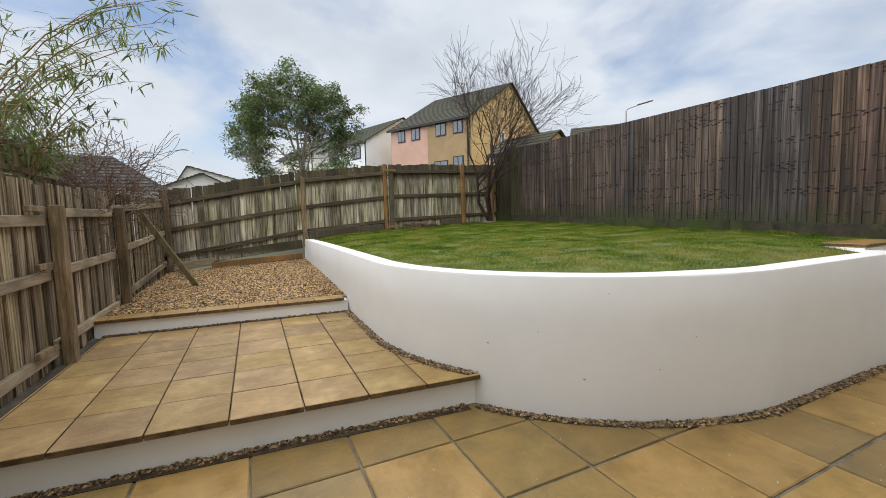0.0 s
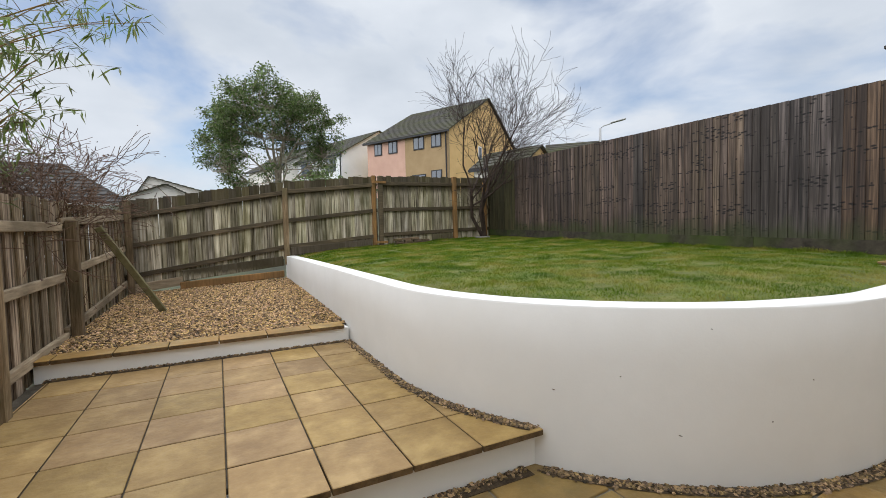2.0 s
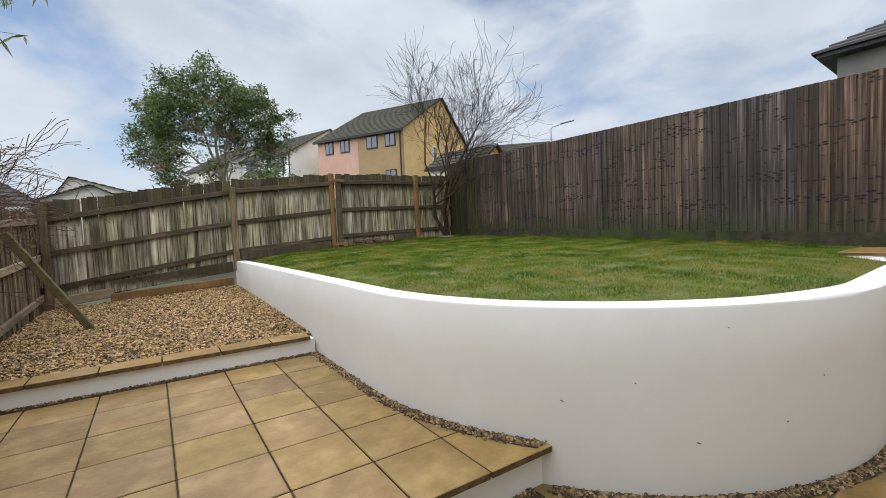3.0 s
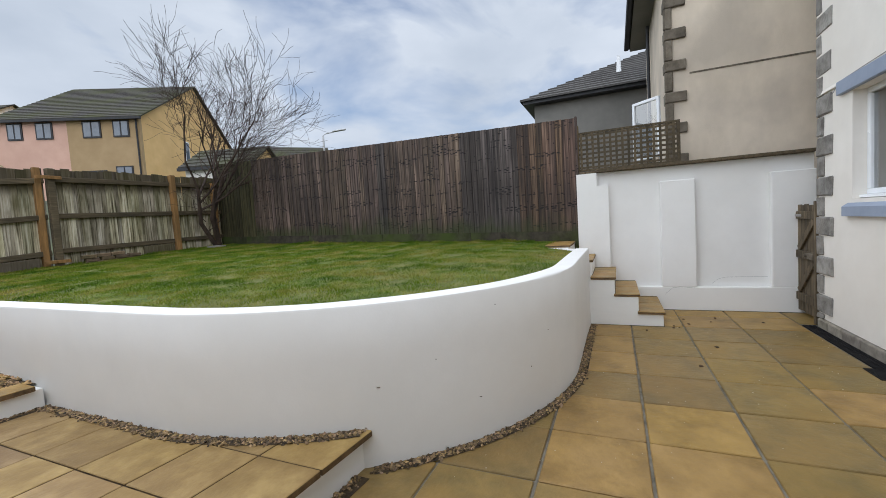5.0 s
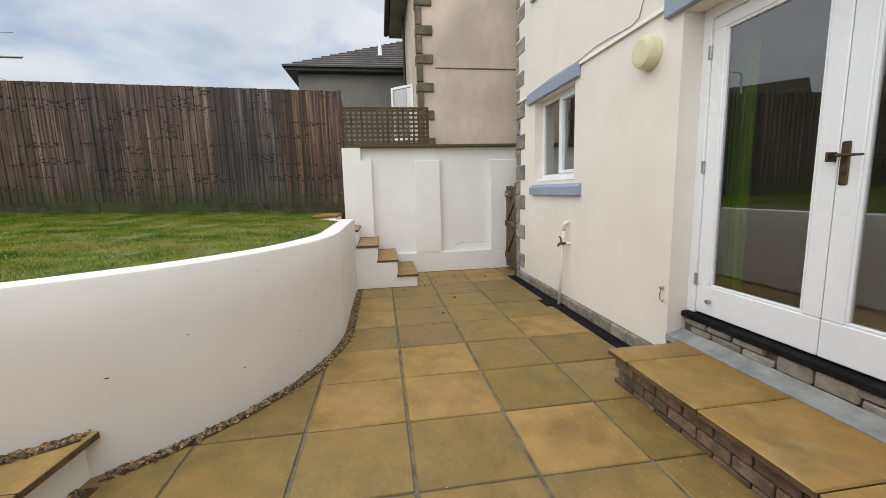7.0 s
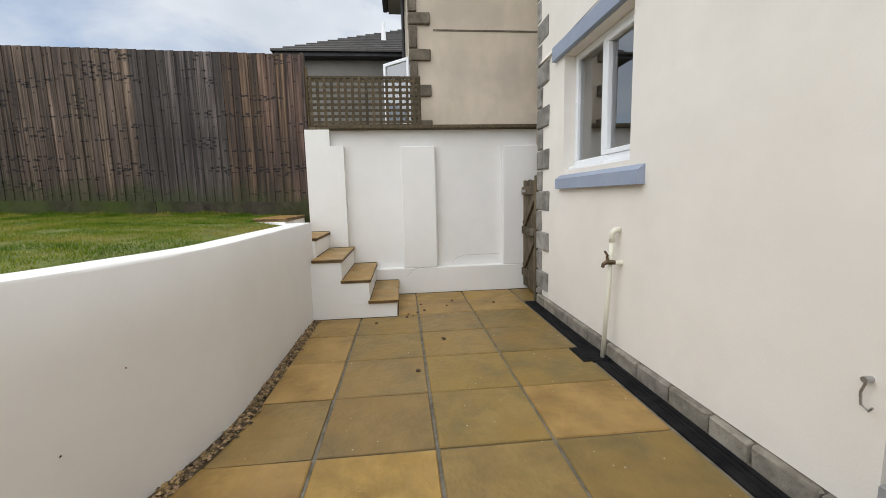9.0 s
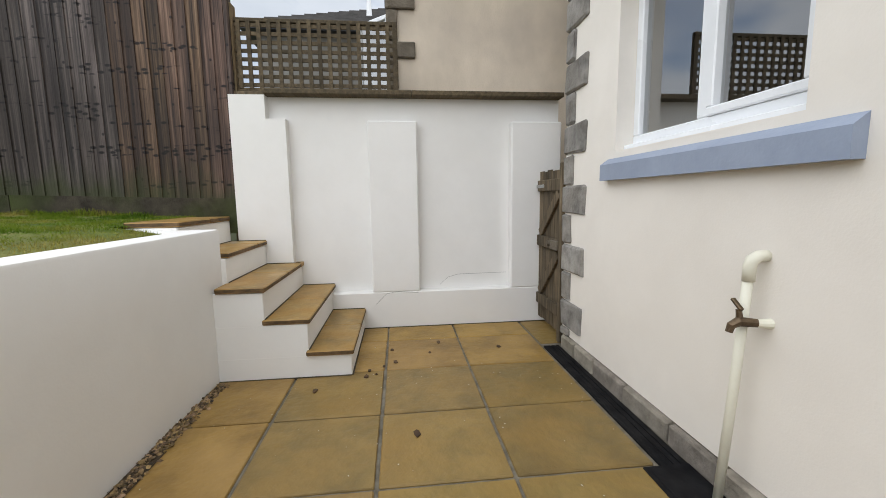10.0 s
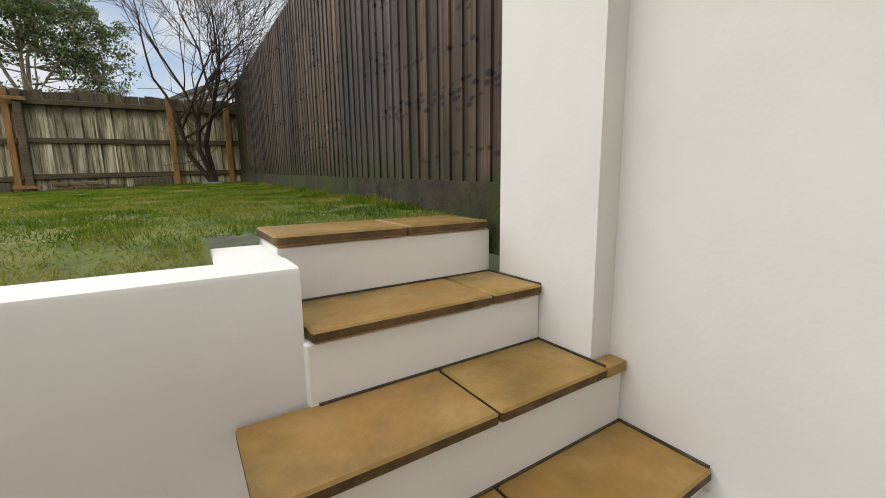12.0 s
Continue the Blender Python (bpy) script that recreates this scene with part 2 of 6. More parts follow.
M_RAIL = mat("weathered_rail", [(0.27, 0.205, 0.13), (0.47, 0.375, 0.255)], 6.0, stretch=(0.5, 0.5, 5), rough=0.85, bump=0.5, fine=24, stain=(0.07, 0.055, 0.03), stain_scale=1.8, stain_amt=0.6, rnd=0.22, dist=0.004)
M_DARKRAIL = mat("dark_wet_rail", [(0.06, 0.045, 0.026), (0.14, 0.105, 0.06)], 6.0, stretch=(0.5, 5, 5), rough=0.85, bump=0.5, fine=24, stain=(0.045, 0.038, 0.024), stain_scale=1.8, stain_amt=0.6, rnd=0.22, dist=0.004)
M_POST = mat("weathered_post", [(0.11, 0.07, 0.033), (0.30, 0.215, 0.125)], 6.0, stretch=(5, 5, 0.4), rough=0.85, bump=0.5, fine=24, stain=(0.055, 0.055, 0.025), stain_scale=1.6, stain_amt=0.6, rnd=0.25, dist=0.004)
M_GATE = mat("dark_weathered_gate_timber", [(0.05, 0.038, 0.022), (0.19, 0.145, 0.09)], 6.0, stretch=(5, 5, 0.4), rough=0.85, bump=0.5, fine=24, stain=(0.05, 0.04, 0.025), stain_scale=1.8, stain_amt=0.6, rnd=0.3, dist=0.004)
M_ORANGE = mat("newer_orange_timber", [(0.20, 0.105, 0.035), (0.34, 0.18, 0.06)], 6.0, stretch=(4, 4, 0.5), rough=0.8, bump=0.4, fine=24, stain=(0.12, 0.08, 0.035), stain_scale=2.0, stain_amt=0.6, rnd=0.15, dist=0.004)
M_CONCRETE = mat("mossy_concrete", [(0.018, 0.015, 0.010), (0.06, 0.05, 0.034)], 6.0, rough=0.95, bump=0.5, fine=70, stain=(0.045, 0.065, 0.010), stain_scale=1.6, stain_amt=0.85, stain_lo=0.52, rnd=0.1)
M_STONE = mat("grey_quoin_stone", [(0.15, 0.14, 0.13), (0.26, 0.25, 0.23), (0.34, 0.325, 0.30)], 7.0, rough=0.88, bump=0.8, fine=40, stain=(0.19, 0.17, 0.14), stain_scale=3.0, stain_amt=0.5, rnd=0.2, dist=0.012)
M_DARKSTONE = mat("brown_quoin_stone", [(0.09, 0.075, 0.055), (0.17, 0.145, 0.11)], 7.0, rough=0.9, bump=0.8, fine=40, rnd=0.2, dist=0.012)
M_PLINTH = mat("buff_plinth_stone", [(0.17, 0.15, 0.12), (0.30, 0.27, 0.22)], 8.0, rough=0.9, bump=0.7, fine=40, rnd=0.22, huernd=0.01, dist=0.01)
M_BRICK = mat("brown_brick", [(0.12, 0.08, 0.05), (0.25, 0.165, 0.10)], 16.0, rough=0.9, bump=0.6, fine=90, stain=(0.06, 0.055, 0.03), stain_scale=5.0, stain_amt=0.7, rnd=0.25, huernd=0.01)
M_BLUEGREY = mat("blue_grey_gloss_paint", [(0.27, 0.32, 0.42), (0.31, 0.36, 0.46)], 6.0, rough=0.5, bump=0.1, stain=(0.24, 0.28, 0.36), stain_scale=2.0, stain_amt=0.4)
M_UPVC = mat("white_plastic", [(0.80, 0.82, 0.84), (0.84, 0.86, 0.88)], 3.0, rough=0.3, bump=0.0, spec=0.5)
M_IVORY = mat("ivory_plastic", [(0.70, 0.68, 0.56), (0.76, 0.74, 0.62)], 5.0, rough=0.4, bump=0.05)
M_YELLOWCASE = mat("faded_yellow_plastic", [(0.66, 0.63, 0.40), (0.72, 0.69, 0.47)], 5.0, rough=0.5, bump=0.05)
M_BLACK = mat("black_plastic", [(0.006, 0.006, 0.007), (0.014, 0.014, 0.015)], 9.0, spec=0.06, rough=0.75, bump=0.2, stain=(0.05, 0.045, 0.04), stain_scale=4.0, stain_amt=0.15)
M_BRONZE = mat("aged_brass", [(0.075, 0.052, 0.032), (0.17, 0.122, 0.076)], 20.0, rough=0.45, metal=0.8, bump=0.15)
M_STEEL = mat("galvanised_steel", [(0.35, 0.35, 0.34), (0.5, 0.5, 0.5)], 20.0, rough=0.4, metal=0.9, bump=0.1)
M_ROOF = mat("dark_roof_tile", [(0.024, 0.021, 0.018), (0.055, 0.048, 0.041)], 5.0, rough=0.85, bump=0.4, fine=30, stain=(0.06, 0.065, 0.02), stain_scale=0.7, stain_amt=0.7, rnd=0.1)
M_ROOFGREY = mat("grey_concrete_tile", [(0.045, 0.042, 0.04), (0.085, 0.08, 0.076)], 5.0, rough=0.85, bump=0.4, fine=30, stain=(0.10, 0.095, 0.088), stain_scale=0.7, stain_amt=0.5, rnd=0.1)
M_GREYWALL = mat("grey_render", [(0.17, 0.165, 0.15), (0.22, 0.21, 0.19)], 1.5, rough=0.9, bump=0.2, stain=(0.14, 0.135, 0.125), stain_scale=0.6, stain_amt=0.4)
# apricot lifted in the colour to stand for sun on the gable
M_SUNLITWALL = mat("sunlit_apricot_render", [(0.68, 0.45, 0.185), (0.74, 0.50, 0.22)], 1.5, rough=0.9, bump=0.2, stain=(0.5, 0.32, 0.14), stain_scale=0.5, stain_amt=0.4)
# darker tan paints in the shade on the front beside that gable
M_SHADEDWALL = mat("shaded_tan_render", [(0.36, 0.25, 0.13), (0.41, 0.29, 0.155)], 1.5, rough=0.9, bump=0.2, stain=(0.31, 0.21, 0.11), stain_scale=0.5, stain_amt=0.4)
M_PINKWALL = mat("pink_render", [(0.58, 0.36, 0.27), (0.63, 0.40, 0.31)], 1.5, rough=0.9, bump=0.2, stain=(0.5, 0.31, 0.24), stain_scale=0.5, stain_amt=0.4)
M_FARWHITE = mat("white_render", [(0.85, 0.86, 0.87), (0.89, 0.90, 0.91)], 1.5, rough=0.9, bump=0.2, stain=(0.66, 0.67, 0.66), stain_scale=0.5, stain_amt=0.4)
M_DARKTRIM = mat("dark_window_frame", [(0.015, 0.015, 0.018), (0.03, 0.03, 0.032)], 8.0, rough=0.5, bump=0.0)
M_BARK = mat("grey_bark", [(0.24, 0.20, 0.14), (0.46, 0.40, 0.31)], 14.0, stretch=(1, 1, 0.3), rough=0.9, bump=0.7, fine=50)
M_DARKBARK = mat("dark_twig", [(0.025, 0.016, 0.012), (0.065, 0.042, 0.03)], 14.0, stretch=(1, 1, 0.3), rough=0.9, bump=0.5, fine=50)
M_REDTWIG = mat("red_brown_twig", [(0.075, 0.042, 0.028), (0.18, 0.11, 0.07)], 14.0, rough=0.9, bump=0.3)
M_LEAFDARK = mat("evergreen_leaf", [(0.075, 0.12, 0.035), (0.19, 0.245, 0.085)], 4.0, rough=0.45, bump=0.0, leaf=True, rnd=0.5, huernd=0.02, island=True)
M_LEAFBAMBOO = mat("willowy_leaf", [(0.085, 0.12, 0.03), (0.21, 0.255, 0.08)], 4.0, rough=0.5, bump=0.0, leaf=True, rnd=0.45, huernd=0.03, island=True)
M_CANE = mat("tan_cane", [(0.16, 0.10, 0.035), (0.32, 0.21, 0.075)], 9.0, rough=0.6, bump=0.1)
M_GRASS = mat("grass_blade", [(0.055, 0.115, 0.007), (0.12, 0.19, 0.012), (0.195, 0.225, 0.026), (0.32, 0.275, 0.07)], 1.8, rough=0.85, spec=0.15, bump=0.0, leaf=True, rnd=0.35, huernd=0.006, island=True, fixed=True)
M_CURTAIN = mat("lime_green_fabric", [(0.17, 0.34, 0.025), (0.30, 0.50, 0.06)], 30.0, stretch=(1, 1, 0.05), rough=0.9, bump=0.3)
M_ROOM = mat("room_plaster", [(0.52, 0.51, 0.46), (0.58, 0.57, 0.52)], 2.0, rough=0.9, bump=0.05)
M_TARMAC = mat("hillside_ground", [(0.05, 0.05, 0.035), (0.09, 0.10, 0.05)], 0.8, rough=0.95, bump=0.4, fine=10)
M_DEADLEAF = mat("dead_leaf", [(0.035, 0.02, 0.012), (0.09, 0.05, 0.025)], 30.0, rough=0.8, bump=0.2, rnd=0.3)
M_PAPERBIT = mat("pale_grit", [(0.5, 0.47, 0.4), (0.7, 0.67, 0.6)], 30.0, rough=0.8, bump=0.0)



def glazing(name, ior):
    """Clear glass: the view through it, and a mirror that grows towards grazing angles."""
    m = bpy.data.materials.new(name)
    m.use_nodes = True
    n, l = m.node_tree.nodes, m.node_tree.links
    n.remove(n["Principled BSDF"])
    gl = n.new("ShaderNodeBsdfGlossy")
    gl.inputs["Roughness"].default_value = 0.01
    tr = n.new("ShaderNodeBsdfTransparent")
    tr.inputs["Color"].default_value = (0.80, 0.84, 0.82, 1)
    fr = n.new("ShaderNodeFresnel")
    fr.inputs["IOR"].default_value = ior
    mx = n.new("ShaderNodeMixShader")
    l.new(fr.outputs[0], mx.inputs[0])
    l.new(tr.outputs[0], mx.inputs[1])
    l.new(gl.outputs[0], mx.inputs[2])
    l.new(mx.outputs[0], n["Material Output"].inputs["Surface"])
    return m


M_GLASS = glazing("door_glass", 3.0)
M_COATED = glazing("coated_double_glazing", 4.0)


# ---- builders ----
def mesh_of(bm, name, material=None, smooth=False):
    me = bpy.data.meshes.new(name)
    if len(bm.faces) > 1:
        bmesh.ops.recalc_face_normals(bm, faces=bm.faces)
    bm.to_mesh(me)
    bm.free()
    if material:
        me.materials.append(material)
    if smooth:
        for p in me.polygons:
            p.use_smooth = True
    return me


def thing(name, at, label, category, group="", kind=""):
    """An empty at a thing's base; its parts are built in world places."""
    e = new(name)
    e.location = at
    e.empty_display_size = 0.1
    return tagged(e, label, category, group, kind)


def hang(ob, parent):
    ob.parent = parent
    m = Matrix.Identity(4)
    q = parent
    while q:
        m = Matrix.LocRotScale(q.location, q.rotation_euler if q.rotation_mode != "QUATERNION" else q.rotation_quaternion, q.scale) @ m if q.parent is None else q.matrix_parent_inverse @ Matrix.LocRotScale(q.location, q.rotation_euler, q.scale) @ m
        q = q.parent
    ob.matrix_parent_inverse = m.inverted()
    return ob


def part(name, bm, material, parent, label="", smooth=False):
    ob = new(name, mesh_of(bm, name, material, smooth))
    if parent:
        hang(ob, parent)
    return tagged(ob, label)


def solo(name, bm, material, label, category, group="", kind="", smooth=False):
    return tagged(new(name, mesh_of(bm, name, material, smooth)), label, category, group, kind)


def piece(name, mesh, m, parent):
    """One of many alike pieces that share a mesh, at the world pose m."""
    ob = new(name, mesh)
    ob.matrix_basis = m
    return hang(ob, parent)


def box(bm, x0, x1, y0, y1, z0, z1, bevel=0.0, m=None):
    vs = [bm.verts.new((x, y, z)) for x in (x0, x1) for y in (y0, y1) for z in (z0, z1)]
    fs = [bm.faces.new([vs[i] for i in q]) for q in ((0, 1, 3, 2), (4, 6, 7, 5), (0, 4, 5, 1), (2, 3, 7, 6), (0, 2, 6, 4), (1, 5, 7, 3))]
    if m is not None:
        bmesh.ops.transform(bm, matrix=m, verts=vs)
    if bevel:
        bmesh.ops.bevel(bm, geom=list({e for f in fs for e in f.edges}), offset=bevel, segments=1, affect="EDGES")
    return bm


def pane_y(x0, x1, y, z0, z1, m=None):
    """A sheet of glass facing +y."""
    bm = bmesh.new()
    f = bm.faces.new([bm.verts.new(p) for p in ((x1, y, z0), (x0, y, z0), (x0, y, z1), (x1, y, z1))])
    if m is not None:
        bmesh.ops.transform(bm, matrix=m, verts=bm.verts)
    return bm


def boxed(*a, **k):
    return box(bmesh.new(), *a, **k)


def prism(bm, pts, z0, z1):
    """An upright prism over a plan outline."""
    lo = [bm.verts.new((x, y, z0)) for x, y in pts]
    hi = [bm.verts.new((x, y, z1)) for x, y in pts]
    bm.faces.new(lo[::-1]), bm.faces.new(hi)
    for i in range(len(pts)):
        j = (i + 1) % len(pts)
        bm.faces.new((lo[i], lo[j], hi[j], hi[i]))
    return bm


def extrude_x(bm, pts, x0, x1):
    """A bar along x with a (y, z) section."""
    a = [bm.verts.new((x0, y, z)) for y, z in pts]
    b = [bm.verts.new((x1, y, z)) for y, z in pts]
    bm.faces.new(a[::-1]), bm.faces.new(b)
    for i in range(len(pts)):
        j = (i + 1) % len(pts)
        bm.faces.new((a[i], a[j], b[j], b[i]))
    return bm


def beam(bm, a, b, w, h, up=(0, 0, 1), bevel=0.0):
    """A squared timber from a to b."""
    a, b, up = Vector(a), Vector(b), Vector(up)
    d = (b - a)
    f = d.normalized()
    s = f.cross(up).normalized()
    u = s.cross(f)
    m = Matrix((s, f, u)).transposed().to_4x4()
    m.translation = (a + b) / 2
    return box(bm, -w / 2, w / 2, -d.length / 2, d.length / 2, -h / 2, h / 2, bevel, m)


def tube(bm, pts, radii, sides=8, cap=True):
    """A round bar through points."""
    pts = [Vector(p) for p in pts]
    if isinstance(radii, (int, float)):
        radii = [radii] * len(pts)
    rings = []
    for i, p in enumerate(pts):
        d = (pts[min(i + 1, len(pts) - 1)] - pts[max(i - 1, 0)]).normalized()
        s = d.cross(Vector((0.31, 0.17, 0.93)) if abs(d.z) < 0.9 else Vector((1, 0.1, 0))).normalized()
        u = s.cross(d)
        rings.append([bm.verts.new(p + (s * math.cos(k * math.tau / sides) + u * math.sin(k * math.tau / sides)) * radii[i]) for k in range(sides)])
    for r, q in zip(rings, rings[1:]):
        for k in range(sides):
            bm.faces.new((r[k], r[(k + 1) % sides], q[(k + 1) % sides], q[k]))
    if cap:
        bm.faces.new(rings[0][::-1]), bm.faces.new(rings[-1])
    return bm


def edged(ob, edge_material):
    """Give a slab's upright faces an edge material of their own."""
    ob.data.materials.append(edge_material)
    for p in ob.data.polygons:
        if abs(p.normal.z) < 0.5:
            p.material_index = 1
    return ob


def smoothstep(a, b, x):
    t = min(1.0, max(0.0, (x - a) / (b - a)))
    return t * t * (3 - 2 * t)


def scatter_stones(name, places, size, material, rng, squash=0.6):
    """Loose stones as one mesh: a rough eight-cornered lump at each place."""
    base = np.array([(1, 0, 0), (0.25, 0.95, 0.1), (-0.9, 0.35, 0), (-0.4, -0.9, 0.05), (0.5, -0.75, -0.1), (0.1, 0.1, 1), (0, -0.1, -1)], float)
    tris = np.array([(0, 1, 5), (1, 2, 5), (2, 3, 5), (3, 4, 5), (4, 0, 5), (1, 0, 6), (2, 1, 6), (3, 2, 6), (4, 3, 6), (0, 4, 6)])
    n = len(places)
    p = np.asarray(places, float)
    ang = rng.uniform(0, 6.283, n)
    s = size * rng.uniform(0.55, 1.45, n)
    jit = base[None] * (1 + rng.uniform(-0.3, 0.3, (n, 7, 3)))
    jit[:, :, 2] *= squash
    jit[:, :, 1] *= rng.uniform(0.6, 1.0, n)[:, None]
    tilt = rng.normal(0, 0.35, n)
    x = jit[:, :, 0] * np.cos(tilt)[:, None] - jit[:, :, 2] * np.sin(tilt)[:, None]
    z = jit[:, :, 0] * np.sin(tilt)[:, None] + jit[:, :, 2] * np.cos(tilt)[:, None]
    c, d = np.cos(ang)[:, None], np.sin(ang)[:, None]
    v = np.stack([x * c - jit[:, :, 1] * d, x * d + jit[:, :, 1] * c, z], -1) * s[:, None, None] + p[:, None, :]
    f = (tris[None] + 7 * np.arange(n)[:, None, None]).reshape(-1, 3)
    me = bpy.data.meshes.new(name)
    me.from_pydata(v.reshape(-1, 3).tolist(), [], f.tolist())
    me.materials.append(material)
    return new(name, me)


# ---- ground ----
def ground_z(x, y):
    east = smoothstep(6.5, 8.5, x) * 1.15
    north = smoothstep(10.3, 30, y) * 4.0 * (0.35 + 0.65 * smoothstep(-8, 10, x))
    west = smoothstep(-2.1, -6, x) * 0.1
    return -0.16 + max(east, north) + west + (smoothstep(6.6, 16, x) * 0.4)


def axis(lo, hi, a, b):
    near = np.arange(a, b + 0.01, 1.0)
    far_hi = b + np.geomspace(2, hi - b, 14)
    far_lo = a - np.geomspace(2, a - lo, 14)[::-1]
    return np.concatenate([far_lo, near, far_hi])


gx, gy = axis(-900, 900, -14, 42), axis(-900, 900, -14, 46)
gv = [(x, y, ground_z(x, y)) for y in gy for x in gx]
gf = [(j * len(gx) + i, j * len(gx) + i + 1, (j + 1) * len(gx) + i + 1, (j + 1) * len(gx) + i) for j in range(len(gy) - 1) for i in range(len(gx) - 1)]
gme = bpy.data.meshes.new("ground")
gme.from_pydata(gv, [], gf)
gme.materials.append(M_TARMAC)
tagged(new("ground", gme), "rough ground of the hillside round the houses", "ground", kind="structure")

# ---- garden plan ----
WX, WY, WR, WT, WZ = 1.0, 1.62, 2.46, 0.19, 1.03        # retaining wall: its two straight faces, bend, thickness, top
LOWX, BACKY, FENCEX = -1.78, 9.93, 6.25


def wall_line(off=0.0, n=34):
    """The plan line of the retaining wall's outer face, moved inwards by off."""
    c = Vector((WX + WR, WY + WR))
    pts = [(WX - 0.05 + off, 9.92), (WX - 0.01 + off, 8.0), (WX + off, 6.0)]
    for k in range(n + 1):
        a = math.pi + (math.pi / 2) * k / n
        pts.append((c.x + (WR - off) * math.cos(a), c.y + (WR - off) * math.sin(a)))
    pts += [(4.4, WY + off - 0.005), (5.34, WY + off - 0.02)]
    return pts


def inside_lawn(x, y, m=0.08):
    if not (WX + m < x < FENCEX + 0.02 and WY + m < y < BACKY + 0.05):
        return False
    if x < WX + WR and y < WY + WR:
        return math.hypot(x - WX - WR, y - WY - WR) < WR - m
    return True


def lawn_z(x, y):
    u, v = min(1, max(0, (x - 1) / 5.2)), min(1, max(0, (y - 1.6) / 8.3))
    z = (1 - u) * (1 - v) * 1.008 + u * (1 - v) * 1.07 + u * v * 1.31 + (1 - u) * v * 1.07
    d = min(x - WX, y - WY)
    if x < WX + WR and y < WY + WR:
        d = WR - math.hypot(x - WX - WR, y - WY - WR)
    if x < 5.4:
        z = min(z, 1.008 + 0.16 * max(0.0, d - WT))
    return min(z, 1.0 if d < WT else 9) if d < WT else z + (0.2 + 0.8 * min(1, d - WT)) * 0.012 * noise.noise((x * 1.3, y * 1.3, 0.0)) + 0.006 * noise.noise((x * 5, y * 5, 1.0))


# retaining wall
bm = bmesh.new()
outer, inner = wall_line(0.0), wall_line(WT)
rings = []
for (ox, oy), (ix, iy) in zip(outer, inner):
    d = Vector((ix - ox, iy - oy)).normalized()
    w = 0.004 * noise.noise((ox * 2, oy * 2, 3.0))
    sec = [(ox, oy, -0.1), (ox + d.x * w, oy + d.y * w, 0.35), (ox - d.x * w, oy - d.y * w, 0.7), (ox, oy, WZ - 0.018), (ox + d.x * 0.006, oy + d.y * 0.006, WZ - 0.005), (ox + d.x * 0.02, oy + d.y * 0.02, WZ + w),
           (ix - d.x * 0.015, iy - d.y * 0.015, WZ + w), (ix, iy, WZ - 0.015), (ix, iy, -0.1)]
    rings.append([bm.verts.new(p) for p in sec])
for r, q in zip(rings, rings[1:]):
    for k in range(8):
        bm.faces.new((r[k], q[k], q[k + 1], r[k + 1]))
bm.faces.new(rings[0]), bm.faces.new(rings[-1][::-1])
retaining = solo("wall_retaining", bm, M_WHITE, "curved low retaining wall with white painted render", "wall", kind="structure", smooth=True)
retaining.data.set_sharp_from_angle(angle=radians(40))
# return of the wall beside the top steps
solo("wall_return", boxed(5.16, 5.345, WY + WT - 0.03, 2.13, 0.5, WZ - 0.004, 0.008), M_WHITE, "short painted return of the retaining wall", "wall", kind="structure")

# lawn: turf sheet and blades
step = 0.09
nx, ny = int((FENCEX - WX) / step) + 2, int((BACKY - WY) / step) + 2
idx, lv, lf = {}, [], []
for j in range(ny):
    for i in range(nx):
        x, y = WX + 0.02 + i * step, WY + 0.02 + j * step
        if inside_lawn(x, y, 0.05) and not (5.2 < x and y < (2.1 if x < 5.38 else 1.95)):
            idx[i, j] = len(lv)
            lv.append((x, y, lawn_z(x, y)))
for (i, j) in list(idx):
    q = [(i, j), (i + 1, j), (i + 1, j + 1), (i, j + 1)]
    if all(k in idx for k in q):
        lf.append([idx[k] for k in q])
lme = bpy.data.meshes.new("lawn")
lme.from_pydata(lv, [], lf)
lme.materials.append(M_TURF)
tagged(new("lawn", lme), "short patchy green lawn with worn pale areas", "lawn", kind="structure")
rng = np.random.default_rng(5)
bv, bf = [], []
cand = rng.uniform((WX, WY), (FENCEX, BACKY), (300000, 2))
keep = rng.uniform(0, 1, len(cand))
for (x, y), kp in zip(cand, keep):
    if kp > 1.15 - 0.055 * (y - 1.6) or not inside_lawn(x, y, WT + 0.004) or (x > 5.14 and y < 2.15):
        continue
    z = lawn_z(x, y) - 0.004
    a, h, t = rng.uniform(0, 6.283), rng.uniform(0.008, 0.026) * (1.0 + 0.9 * noise.noise((x * 4, y * 4, 7.0))), rng.normal(0, 0.014, 2)
    w = 0.0022 + 0.0006 * (y - 1.6)
    c, s = math.cos(a) * w, math.sin(a) * w
    k = len(bv)
    bv += [(x - c, y - s, z), (x + c, y + s, z), (x + t[0], y + t[1], z + h)]
    bf.append((k, k + 1, k + 2))
for k in range(9000):
    y = rng.uniform(2.5, 9.85)
    x = FENCEX - 0.035 - abs(rng.normal(0, 0.05))
    if k % 3 == 0:
        x, y = rng.uniform(WX + 0.25, FENCEX - 0.1), BACKY - 0.07 - abs(rng.normal(0, 0.05))
    z = lawn_z(x, y) - 0.004
    a, h, t = rng.uniform(0, 6.283), rng.uniform(0.018, 0.05) * (1.0 + noise.noise((x * 3, y * 3, 2.0))), rng.normal(0, 0.022, 2)
    c, d = math.cos(a) * 0.005, math.sin(a) * 0.005
    n0 = len(bv)
    bv += [(x - c, y - d, z), (x + c, y + d, z), (x + t[0], y + t[1], z + h)]
    bf.append((n0, n0 + 1, n0 + 2))
bme = bpy.data.meshes.new("grass")
bme.from_pydata(bv, [], bf)
